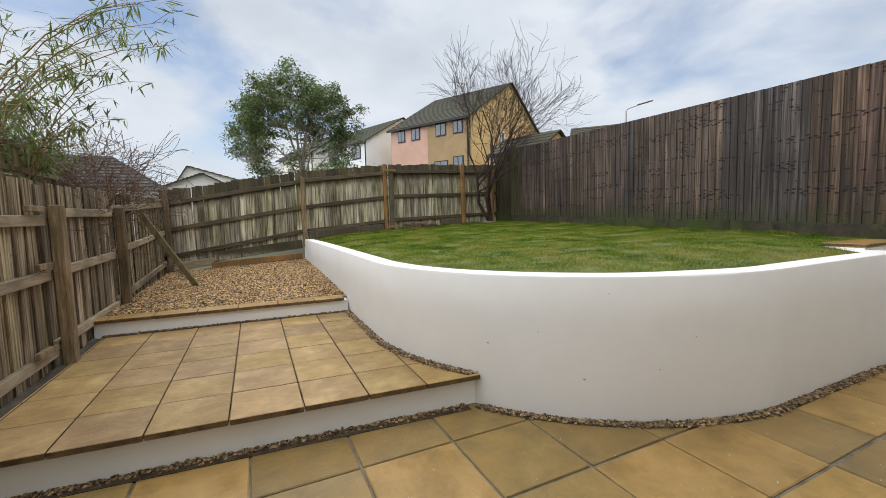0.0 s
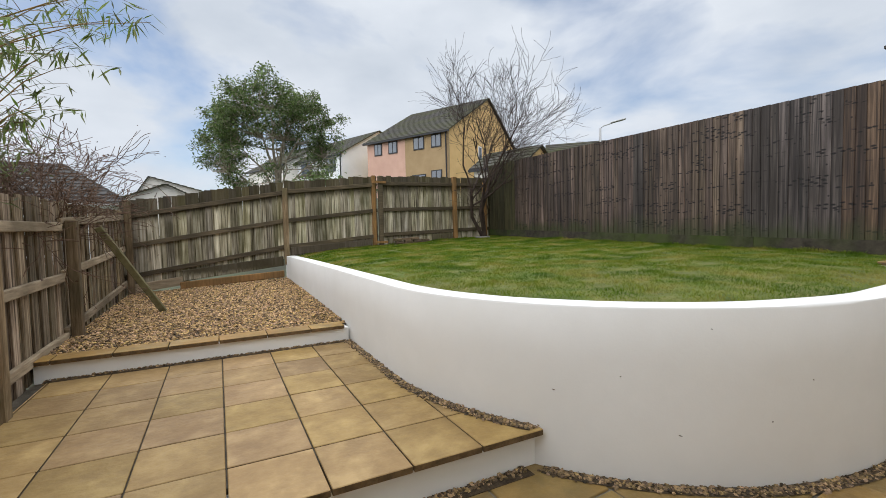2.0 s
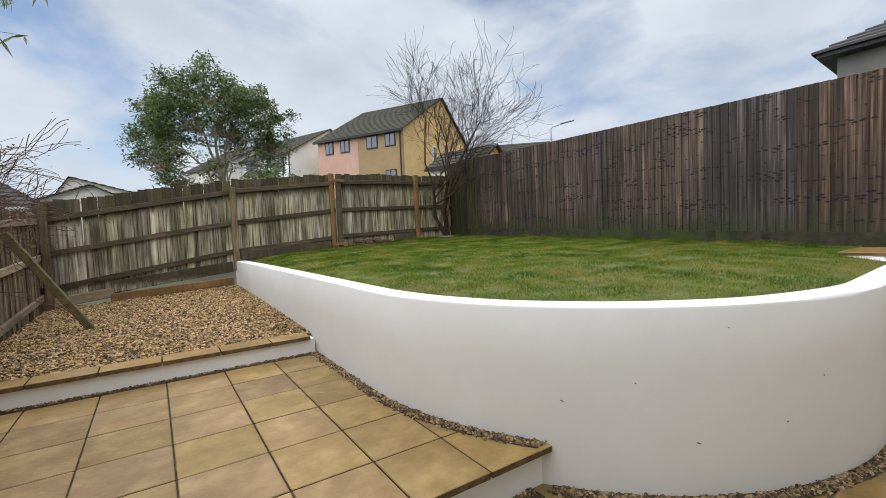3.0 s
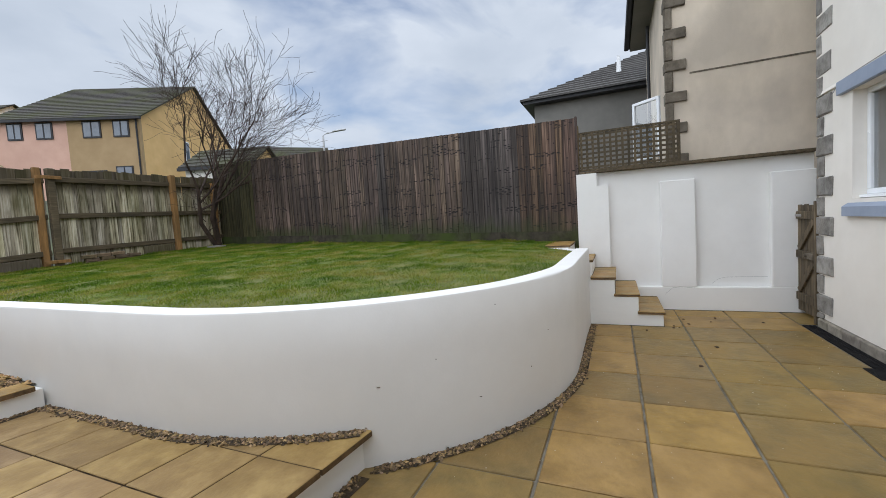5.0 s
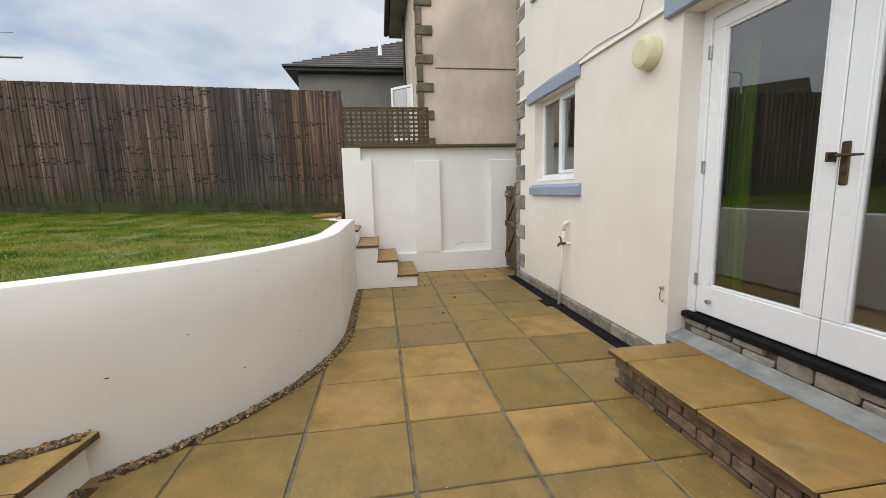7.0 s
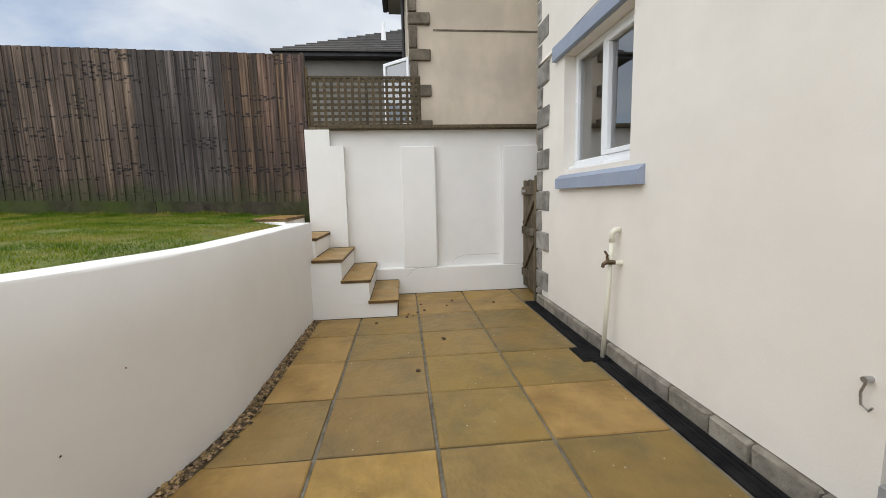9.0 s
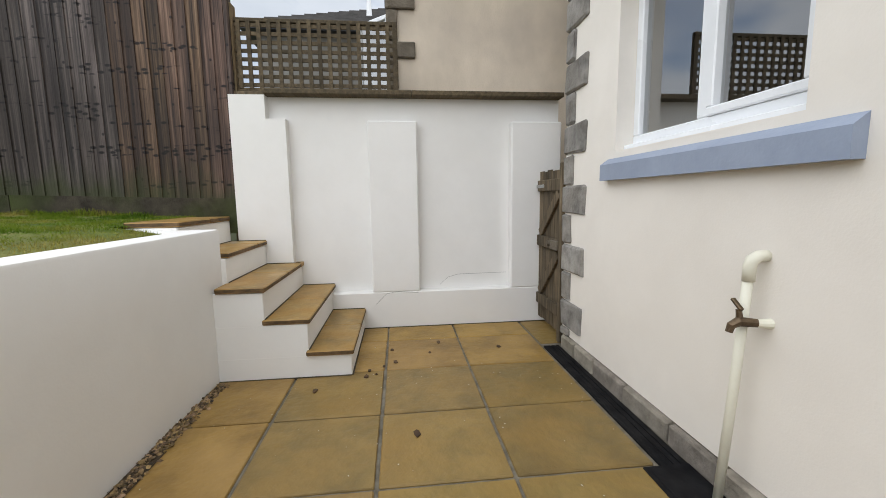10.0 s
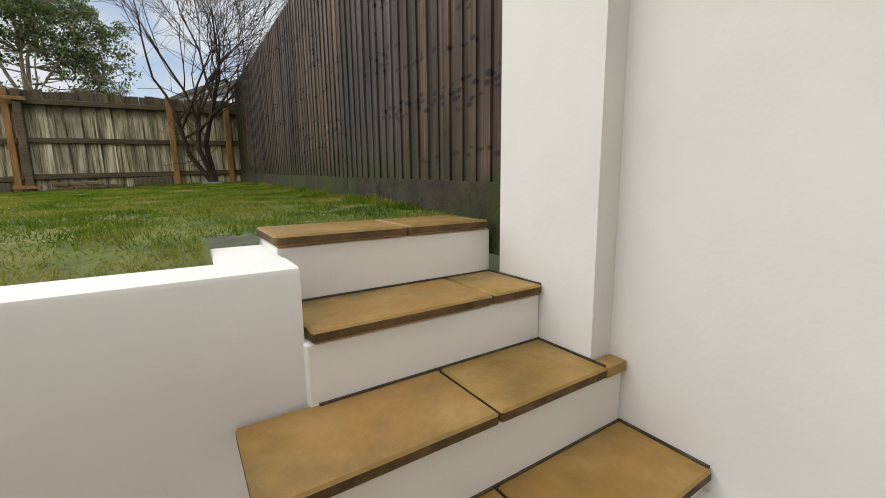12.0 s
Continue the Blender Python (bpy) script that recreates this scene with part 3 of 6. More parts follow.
bme.materials.append(M_GRASS)
tagged(new("grass", bme), "short mown grass blades over the lawn", "grass", kind="stuff")

# gravel level behind the upper step
TILT_Y = -0.07


def gravel_z(x, y):
    v = min(1, max(0, (y - 5.7) / 4.2))
    return 0.425 + v * (0.05 + 0.10 * (x + 1.75) / 2.7)


bm = bmesh.new()
gr = [[bm.verts.new((LOWX + 0.02 + (WX - LOWX) * i / 8, 5.55 + (BACKY - 5.5) * j / 12, gravel_z(LOWX + 2.75 * i / 8, 5.55 + 4.43 * j / 12) - 0.012)) for i in range(9)] for j in range(13)]
for j in range(12):
    for i in range(8):
        bm.faces.new((gr[j][i], gr[j][i + 1], gr[j + 1][i + 1], gr[j + 1][i]))
solo("gravel_bed", bm, M_SOIL, "sandy bed under the golden gravel", "ground", kind="structure")
pl = []
for x, y in rng.uniform((LOWX + 0.05, 5.5), (WX, BACKY), (26000, 2)):
    if y > 5.62 + TILT_Y * x:
        pl.append((x, y, gravel_z(x, y) + rng.uniform(-0.012, 0.004)))
tagged(scatter_stones("gravel", pl, 0.0175, M_GRAVEL, rng), "loose golden gravel covering the top level", "gravel", kind="stuff")

# ---- steps up the side of the garden ----
UP, TOP = 0.25, 0.44


def edge1(x):
    return 2.79 - 0.075 * x


def edge2(x):
    return 5.455 + TILT_Y * x


def skew(bm, f):
    """Shear a mesh built with its front edge at y = 0 on to a slanting line."""
    for v in bm.verts:
        v.co.y += f(v.co.x)
    return bm


solo("patio_upper_base", skew(boxed(LOWX + 0.03, 1.5, 0.05, 2.75, -0.1, UP - 0.045), edge1), M_FRESH, "white painted riser under the upper patio", "step", kind="structure")
solo("gravel_riser", skew(boxed(LOWX + 0.03, WX - 0.02, 0.02, 0.2, 0.0, TOP - 0.04), edge2), M_FRESH, "white painted riser below the gravel level", "step", kind="structure")
solo("patio_upper_bed", skew(boxed(LOWX + 0.03, WX, 0.25, 2.66, UP - 0.05, UP - 0.012), edge1), M_JOINT, "grey mortar bed of the upper patio", "patio", kind="structure")

# ---- lower patio bed ----
patio = solo("floor_patio", boxed(LOWX - 0.02, 6.2, -1.0, 2.95, -0.1, -0.012), M_MORTAR, "mortar bed of the lower patio", "patio", kind="structure")

# ---- end wall with pilasters ----
EX = 6.2
RECESS = 0.105
bm = boxed(EX + RECESS, EX + 0.26, -1.19, 1.8, -0.1, 2.135)
endwall = solo("wall_end", bm, M_WHITE, "tall white rendered garden wall with raised piers", "wall", kind="structure")


def pier(y0, y1, z1, z0=-0.05):
    part("pier", boxed(EX, EX + RECESS + 0.01, y0, y1, z0, z1, 0.012), M_WHITE, endwall)


bm = bmesh.new()
ell = [(1.335, -0.05), (1.8, -0.05), (1.8, 2.132), (1.5, 2.132), (1.5, 1.93), (1.335, 1.93)]
ea, eb = [bm.verts.new((EX, y, z)) for y, z in ell], [bm.verts.new((EX + RECESS + 0.01, y, z)) for y, z in ell]
bm.faces.new(ea), bm.faces.new(eb[::-1])
for i in range(6):
    bm.faces.new((ea[i], ea[(i + 1) % 6], eb[(i + 1) % 6], eb[i]))
part("pier", bm, M_WHITE, endwall)
pier(0.18, 0.63, 1.92, 0.34), pier(-1.185, -0.70, 1.92, 0.34)
part("plinth", boxed(EX, EX + RECESS + 0.008, -1.185, 1.31, -0.05, 0.345, 0.01), M_WHITE, endwall)
# crack lines in the render
bm = bmesh.new()
for pts in ([(0.6, 0.23), (0.5, 0.33), (0.4, 0.345), (0.2, 0.33)],):
    tube(bm, [(EX - 0.0005, y, z) for y, z in pts], 0.0016, 4)
part("crack", bm, M_CEMENT, endwall)
bm = bmesh.new()
tube(bm, [(EX + RECESS - 0.0005, y, z) for y, z in [(-0.02, 0.38), (-0.1, 0.45), (-0.2, 0.475), (-0.45, 0.478), (-0.68, 0.48)]], 0.0014, 4)
part("crack", bm, M_CEMENT, endwall)
coping = thing("wall_coping", (EX, 0, 2.135), "weathered timber plank capping the garden wall", "coping", kind="structure")
part("plank", boxed(EX - 0.03, EX + 0.25, -1.19, 0.22, 2.137, 2.178, 0.004), M_DARKRAIL, coping)
part("plank", boxed(EX - 0.035, EX + 0.25, 0.224, 1.5, 2.137, 2.176, 0.004), M_DARKRAIL, coping)
part("plank", boxed(EX + 0.05, EX + 0.25, 1.504, 1.79, 2.137, 2.172, 0.004), M_DARKRAIL, coping)

# ---- trellis on the wall ----
trellis = thing("trellis", (EX + 0.13, 1.1, 2.178), "square timber trellis panel standing on the wall", "trellis")
ty0, ty1, tz0, tz1 = 0.36, 1.78, 2.185, 2.80
for y in (ty0, ty1):
    part("upright", boxed(EX + 0.10, EX + 0.145, y - 0.022, y + 0.022, tz0 - 0.006, tz1, 0.003), M_DARKRAIL, trellis)
for z in (tz0 + 0.015, tz1 - 0.016):
    part("frame_rail", boxed(EX + 0.105, EX + 0.14, ty0 + 0.022, ty1 - 0.022, z - 0.016, z + 0.016, 0.003), M_DARKRAIL, trellis)
nv, nh = 16, 8
for i in range(nv):
    y = ty0 + 0.022 + (ty1 - ty0 - 0.044) * (i + 0.5) / nv
    part("slat", boxed(EX + 0.100, EX + 0.113, y - 0.017, y + 0.017, tz0 + 0.02, tz1 - 0.02), M_DARKRAIL, trellis)
for i in range(nh):
    z = tz0 + 0.02 + (tz1 - tz0 - 0.04) * (i + 0.5) / nh
    part("slat", boxed(EX + 0.114, EX + 0.127, ty0 + 0.02, ty1 - 0.02, z - 0.016, z + 0.016), M_DARKRAIL, trellis)

# ---- garden steps to the lawn ----
steps = thing("garden_steps", (5.7, 1.3, 0), "white rendered garden steps with sandstone treads", "steps")
TR = [(0.70, 1.02, 0.195, 5.145), (0.985, 1.3, 0.42, 5.165), (1.265, 1.585, 0.648, 5.155), (1.555, 1.875, 0.862, 5.35), (1.85, 2.2, 1.085, 5.33)]
RY = [0.72, 1.005, 1.285, 1.57, 1.865, 2.2]
for i in range(5):
    x0 = 5.175 if i < 3 else 5.336
    xw = EX + RECESS - 0.002 if RY[i] < 1.3 else EX - 0.002
    part("riser_block", boxed(x0, xw, RY[i], RY[5], (TR[i - 1][2] - 0.045) if i else -0.05, TR[i][2] - 0.04, 0.004), M_FRESH, steps)
    y0, y1, z, xl = TR[i]
    cut = (5.72, 5.745, 5.745, 5.965, 5.8)[i]
    xr = [6.196, 6.3, 6.196, 6.196, 6.18][i]
    for a, b in ((xl, cut - 0.004), (cut + 0.004, xr)):
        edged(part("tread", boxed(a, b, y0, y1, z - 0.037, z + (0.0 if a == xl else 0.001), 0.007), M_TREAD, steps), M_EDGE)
part("tread_notch", boxed(6.197, 6.3, 1.267, 1.332, 0.609, 0.647, 0.003), M_TREAD, steps)
for i in range(4):
    x0 = 5.18 if i < 2 else 5.36
    part("joint", boxed(x0, EX - 0.003 if RY[i + 1] > 1.3 else EX + RECESS - 0.004, RY[i + 1] - 0.007, RY[i + 1] + 0.002, TR[i][2] - 0.002, TR[i][2] + 0.006), M_JOINT, steps)
    part("joint", boxed((EX + RECESS - 0.01 if 0.9 < RY[i] < 1.25 else EX - 0.008), (EX + RECESS if 0.9 < RY[i] < 1.25 else EX - 0.001), TR[i][0] + 0.01, RY[i + 1], TR[i][2] - 0.002, TR[i][2] + 0.006), M_JOINT, steps)


for x0, x1, y0, y1 in ((EX - 0.012, EX + 0.002, -1.15, 0.71), (5.163, 5.177, 0.72, 1.60), (5.175, EX + 0.0, 0.708, 0.722)):
    seam = boxed(x0, x1, y0, y1, -0.01, 0.0035)
    bmesh.ops.subdivide_edges(seam, edges=seam.edges, cuts=12)
    for v in seam.verts:
        k = 0.008 * noise.noise((v.co.x * 9, v.co.y * 9, 2.0))
        v.co += Vector((k, k, 0))
    solo("wall_foot_seam", seam, M_JOINT, "dark damp seam where the paving meets the wall", "joint", kind="structure")


# ---- dark fence along the lawn ----
def wedge(bm, w, h, t0, t1):
    """A feather-edged board: w wide along y, thin towards +y, its face towards -x."""
    pts = [(0, 0), (-t0, 0), (-t1, w), (0, w)]
    lo = [bm.verts.new((x, y, 0)) for x, y in pts]
    hi = [bm.verts.new((x, y, h)) for x, y in pts]
    bm.faces.new(lo[::-1]), bm.faces.new(hi)
    for i in range(4):
        bm.faces.new((lo[i], lo[(i + 1) % 4], hi[(i + 1) % 4], hi[i]))
    return bm


def dark_top(y):
    return 3.03 + 0.022 * (y - 1.8)


def dark_base(y):
    return 1.05 + 0.25 * (y - 1.8) / 8.1


frng = random.Random(3)
dark = thing("close_board_fence", (FENCEX, 5.8, 1.05), "tall dark stained close-board fence on concrete gravel boards", "fence")
m1 = mesh_of(wedge(bmesh.new(), 0.128, 1.0, 0.019, 0.006), "board", M_DARKFENCE)
m3 = mesh_of(wedge(bmesh.new(), 0.128, 1.0, 0.019, 0.006), "board", M_DARKFENCE2)
m4 = mesh_of(wedge(bmesh.new(), 0.128, 1.0, 0.019, 0.006), "board", M_DARKFENCE3)
m2 = mesh_of(wedge(bmesh.new(), 0.128, 1.0, 0.020, 0.007), "board", M_GREENFENCE)
y = 1.80
while y < 9.9:
    b0 = dark_base(y) + 0.17
    top = dark_top(y) + frng.uniform(-0.002, 0.002)
    me = m2 if y > 8.75 else m3 if 2.72 < y < 3.75 or 5.25 < y < 5.5 else m4 if y < 2.72 else m1
    piece("board", me, Matrix.Translation((FENCEX + frng.uniform(-0.002, 0.002), y, b0)) @ Matrix.Rotation(frng.uniform(-0.004, 0.004), 4, "X") @ Matrix.Diagonal((1, frng.uniform(0.94, 1.03), top - b0, 1)), dark)
    y += frng.uniform(0.098, 0.108)
y = 1.80
while y < 9.8:
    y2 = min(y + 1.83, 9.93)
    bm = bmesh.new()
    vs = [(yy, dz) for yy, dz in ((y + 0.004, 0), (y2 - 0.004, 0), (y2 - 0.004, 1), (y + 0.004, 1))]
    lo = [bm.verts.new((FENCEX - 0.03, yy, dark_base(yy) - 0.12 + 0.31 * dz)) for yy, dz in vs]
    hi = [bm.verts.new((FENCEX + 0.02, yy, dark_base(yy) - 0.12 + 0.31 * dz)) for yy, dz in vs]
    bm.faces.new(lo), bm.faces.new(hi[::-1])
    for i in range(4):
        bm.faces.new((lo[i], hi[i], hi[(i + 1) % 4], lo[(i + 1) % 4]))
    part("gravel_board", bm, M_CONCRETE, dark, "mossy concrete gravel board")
    part("post", boxed(FENCEX + 0.03, FENCEX + 0.13, y - 0.05, y + 0.05, 0.8, dark_top(y) - 0.12, 0.006), M_POST, dark)
    for k in (0.35, 0.95, 1.6):
        bm = bmesh.new()
        beam(bm, (FENCEX + 0.022, y + 0.05, dark_base(y) + k), (FENCEX + 0.022, y2 - 0.05, dark_base(y2) + k), 0.038, 0.075)
        part("rail", bm, M_POST, dark)
    y = y2
solo("end_post", boxed(FENCEX - 0.02, FENCEX + 0.08, 1.765, 1.798, 1.07, 3.05, 0.004), M_DARKFENCE, "dark end post of the close-board fence", "fence post")


# ---- rail-side fences ----
def lerp(a, b, t):
    return a + (b - a) * t


def rail_bay(fence, p0, p1, tops, bases, rails, board_mat, rail_mat, side, rngf, rail_w=0.045, rail_h=0.085, pitch=0.105, wobble=0.02):
    """One bay: boards behind, rails on the garden side. side: unit vector towards the garden."""
    p0, p1 = Vector((*p0, 0)), Vector((*p1, 0))
    d = p1 - p0
    n = max(1, int(d.length / pitch))
    f = d.normalized()
    nrm = Vector((*side, 0))
    rot = Matrix((nrm, f, Vector((0, 0, 1)))).transposed().to_4x4()
    if rot.determinant() < 0:
        rot = Matrix((nrm, -f, Vector((0, 0, 1)))).transposed().to_4x4()
    key = board_mat.name + str(round(side[0], 1))
    if key not in BOARDS:
        BOARDS[key] = [mesh_of(box(bmesh.new(), -0.016, 0.0, -0.062, 0.062, 0, 1, 0.0), "board", board_mat), mesh_of(box(bmesh.new(), -0.016, 0.0, -0.062, 0.062, 0, 1, 0.0), "board", board_mat)]
    for i in range(n):
        t = (i + 0.5) / n
        z0, z1 = lerp(*bases, t), lerp(*tops, t) + rngf.uniform(-wobble, wobble)
        p = p0 + d * t
        lap = 0.02 if i % 2 else 0.0
        piece("board", BOARDS[key][i % 2], Matrix.Translation(p - nrm * lap + Vector((0, 0, z0))) @ rot @ Matrix.Rotation(rngf.uniform(-0.012, 0.012), 4, "X") @ Matrix.Diagonal((1, rngf.uniform(0.97, 1.05), z1 - z0, 1)), fence)
    for a, b in rails:
        bm = bmesh.new()
        beam(bm, (*(p0 + nrm * (rail_w / 2 + 0.002)).xy, a), (*(p1 + nrm * (rail_w / 2 + 0.002)).xy, b), rail_w, rail_h, bevel=0.006)
        part("rail", bm, rail_mat, fence)


BOARDS = {}
frng = random.Random(8)
back = thing("panel_fence", (3, BACKY, 1.0), "weathered pale board fence seen from its rail side", "fence")
south = (0, -1)
bays = [(-1.78, 0.93, (2.14, 2.585), (0.45, 0.98), ((1.86, 2.36), (1.33, 1.77), (0.78, 1.22))),
        (0.97, 3.02, (2.60, 2.80), (1.02, 1.12), ((2.38, 2.60), (1.77, 2.00), (1.22, 1.40))),
        (3.08, 5.10, (2.81, 2.855), (1.10, 1.20), ((2.625, 2.67), (2.01, 2.06), (1.42, 1.48))),
        (5.14, 6.24, (2.86, 2.89), (1.2, 1.3), ((2.67, 2.69), (2.06, 2.09), (1.49, 1.52)))]
for x0, x1, tops, bases, rails in bays:
    rail_bay(back, (x0, BACKY), (x1, BACKY), tops, bases, rails, M_BACKBOARD, M_DARKRAIL, south, frng)


def fence_post(x, y, z0, z1, s=0.1, material=None, label="square weathered fence post on the garden side", lean=0.0):
    o = solo("fence_post", box(bmesh.new(), -s / 2, s / 2, -s / 2, s / 2, 0, z1 - z0, 0.008), material or M_POST, label, "fence post", "fence posts")
    o.matrix_basis = Matrix.Translation((x, y, z0)) @ Matrix.Rotation(lean, 4, "Y")
    return o


fence_post(0.97, BACKY - 0.06, 0.85, 2.455, 0.1)
fence_post(3.09, BACKY - 0.06, 1.05, 2.80, 0.1, M_DARKRAIL, "dark brown square fence post with cut top")
fence_post(2.94, BACKY - 0.006, 1.05, 2.81, 0.09, M_ORANGE, "newer orange-brown timber post beside the fence post")
fence_post(5.13, BACKY - 0.06, 1.15, 2.86, 0.1, M_ORANGE, "orange-brown square fence post", -0.01)
fence_post(6.06, BACKY - 0.06, 1.2, 2.75, 0.1, M_ORANGE, "orange-brown post in the fence corner")
for z in (1.22, 2.62):
    solo("timber_cleat", boxed(2.88, 3.22, BACKY - 0.14, BACKY - 0.112, z, z + 0.055, 0.004), M_ORANGE, "short orange timber cleat nailed over the post", "timber")
# sleepers and gravel boards at the foot
bm = bmesh.new()
beam(bm, (-1.72, BACKY - 0.03, 0.56), (-0.9, BACKY - 0.03, 0.66), 0.05, 0.16, bevel=0.008)
solo("fence_sleeper", bm, M_RAIL, "grey timber board at the foot of the fence", "timber", "fence boards")
bm = bmesh.new()
beam(bm, (-0.95, BACKY - 0.06, 0.565), (0.9, BACKY - 0.06, 0.66), 0.05, 0.14, bevel=0.012)
solo("fence_sleeper", bm, M_ORANGE, "rotting orange timber board at the foot of the fence", "timber", "fence boards")
bm = bmesh.new()
beam(bm, (-0.9, BACKY - 0.03, 0.75), (0.9, BACKY - 0.03, 0.93), 0.05, 0.2, bevel=0.008)
solo("fence_sleeper", bm, M_BACKBOARD, "pale weathered gravel board under the fence", "timber", "fence boards")
bm = bmesh.new()
beam(bm, (1.05, BACKY - 0.03, 1.12), (2.85, BACKY - 0.03, 1.24), 0.05, 0.17, bevel=0.008)
solo("fence_sleeper", bm, M_BACKBOARD, "pale weathered gravel board under the fence", "timber", "fence boards")
bm = bmesh.new()
beam(bm, (4.45, BACKY - 0.03, 1.3), (5.05, BACKY - 0.03, 1.33), 0.05, 0.2, bevel=0.008)
solo("fence_sleeper", bm, M_BACKBOARD, "pale weathered gravel board under the fence", "timber", "fence boards")
# split bricks stacked under the fence
brk = mesh_of(box(bmesh.new(), -0.105, 0.105, -0.045, 0.045, -0.03, 0.03, 0.008), "brick", M_BRICK)
pile = thing("brick_stack", (3.85, BACKY - 0.12, 1.14), "low dry stack of broken old bricks by the fence", "bricks")
for r in range(3):
    for i in range(4 - (r == 2)):
        piece("brick", brk, Matrix.Translation((3.47 + i * 0.225 + 0.06 * (r % 2) + frng.uniform(-0.01, 0.01), BACKY - 0.13 + frng.uniform(-0.015, 0.01), 1.165 + r * 0.062 + 0.012 * i)) @ Matrix.Rotation(frng.uniform(-0.06, 0.06), 4, "Z") @ Matrix.Rotation(frng.uniform(-0.05, 0.05), 4, "Y"), pile)

left = thing("board_fence", (LOWX, 5, 0.1), "brown weathered board fence with rails facing the garden", "fence")
east = (1, 0)


def left_top(y):
    return 1.80 + 0.022 * (y - 2)


for y0, y1, rz in ((-0.9, 1.5, (1.47, 0.98, 0.32)), (1.5, 4.7, (1.5, 1.02, 0.34)), (4.7, 6.55, (1.60, 1.06, 0.42)), (6.55, 9.9, (1.68, 1.12, 0.50))):
    dz = 0.03 if y1 < 9 else 0.18
    rail_bay(left, (LOWX, y0), (LOWX, y1), (left_top(y0), left_top(y1)), (0.05 if y0 < 5.4 else 0.35, 0.05 if y1 < 5.4 else 0.4), [(r, r + dz) for r in rz], M_LEFTBOARD, M_RAIL, east, frng, wobble=0.025, rail_h=0.09)
for y, x, z0, z1 in ((1.5, -1.68, -0.02, 1.6), (4.72, -1.665, 0.17, 1.665), (6.62, -1.675, 0.3, 1.70), (9.85, -1.68, 0.4, 2.16)):
    fence_post(x, y, z0, z1, 0.098)
for y, z in ((4.42, 1.60), (4.5, 1.12), (4.35, 0.42), (9.3, 1.9), (9.1, 1.45)):
    solo("rail_offcut", boxed(-1.73, -1.685, y - 0.12, y + 0.14, z, z + 0.05, 0.005), M_POST, "short rail offcut nailed on the fence", "timber", "rail offcuts")
bm = bmesh.new()
beam(bm, (-1.62, 7.45, 1.64), (-0.97, 7.66, 0.40), 0.075, 0.075, up=(0, 1, 0.1), bevel=0.006)
solo("raking_brace", bm, mat("algae_green_timber", [(0.10, 0.085, 0.035), (0.19, 0.165, 0.075)], 6.0, rough=0.85, bump=0.5, fine=24), "green-tinged raking timber brace propping the fence", "brace")
# grey edging and soil along the fence foot
solo("soil_strip", boxed(LOWX - 0.05, LOWX + 0.17, -0.9, 5.6, 0.0, 0.2), M_SOIL, "damp soil strip along the fence foot", "soil", kind="structure")

# ---- the house ----
HY, HT = -0.97, 0.28
house_x0, house_x1, house_z = -4.2, 5.57, 5.4
DX0, DX1, DZ0, DZ1 = 0.1, 2.03, 0.43, 2.61
VX0, VX1, VZ0, VZ1 = 3.65, 4.83, 1.49, 2.57
UX0, UX1, UZ0, UZ1 = 3.71, 4.83, 4.05, 5.1


def house_wall(name, x0, x1, z0, z1):
    return solo(name, boxed(x0, x1, HY - HT, HY, z0, z1), M_CREAM, "cream painted render house wall", "wall", kind="structure")


Z1 = 2.70
house_wall("wall_house_1", house_x0, DX0, 0.1, Z1)
house_wall("wall_house_2", DX1, VX0, 0.1, Z1)
house_wall("wall_house_3", VX1, house_x1, 0.1, Z1)
house_wall("wall_house_4", VX0, VX1, 0.1, VZ0)
house_wall("wall_house_5", VX0, VX1, VZ1, Z1)
house_wall("wall_house_6", DX0, DX1, DZ1, Z1)
solo("wall_house_7", boxed(DX0, DX1, HY - HT, HY - 0.16, 0.1, DZ0 - 0.045), M_MORTAR, "mortared wall under the door sill", "wall", kind="structure")
# upper storey, standing slightly proud above the bell-cast line
HU = HY + 0.012


def upper_wall(name, x0, x1, z0, z1):
    return solo(name, boxed(x0, x1, HY - HT, HU, z0, z1), M_CREAM, "cream painted render of the upper storey", "wall", kind="structure")


upper_wall("wall_house_8", house_x0, UX0, Z1 + 0.012, house_z)
upper_wall("wall_house_9", UX1, house_x1, Z1 + 0.012, house_z)
upper_wall("wall_house_10", UX0, UX1, Z1 + 0.012, UZ0)
upper_wall("wall_house_11", UX0, UX1, UZ1, house_z)
bm = bmesh.new()
extrude_x(bm, [(HY - 0.05, Z1 + 0.02), (HU + 0.012, Z1 - 0.012), (HU + 0.012, Z1 - 0.002), (HU, Z1 + 0.03)], house_x0, house_x1)
solo("trim_bellcast", bm, M_CREAM, "thin render drip line across the wall", "trim", kind="structure")
for nm, (x0, x1, y0, y1) in {"wall_side_east": (house_x1 - 0.28, house_x1, -9, HY - HT), "wall_side_west": (house_x0, house_x0 + 0.28, -9, HY - HT), "wall_rear": (house_x0, house_x1, -9.28, -9)}.items():
    solo(nm, boxed(x0, x1, y0, y1, 0.0, house_z), M_CREAM, "cream painted outer house wall", "wall", kind="structure")
solo("floor_room", boxed(house_x0 + 0.28, house_x1 - 0.28, -9, HY - HT, 0.3, DZ0 - 0.06), M_ROOM, "room floor inside the house", "floor", kind="structure")
solo("ceiling_room", boxed(house_x0 + 0.28, house_x1 - 0.28, -9, HY - HT, 2.72, 2.86), M_ROOM, "room ceiling inside the house", "ceiling", kind="structure")
solo("wall_partition", boxed(house_x0 + 0.28, house_x1 - 0.28, -4.6, -4.5, 0.37, 2.72), M_ROOM, "inner room wall", "wall", kind="structure")
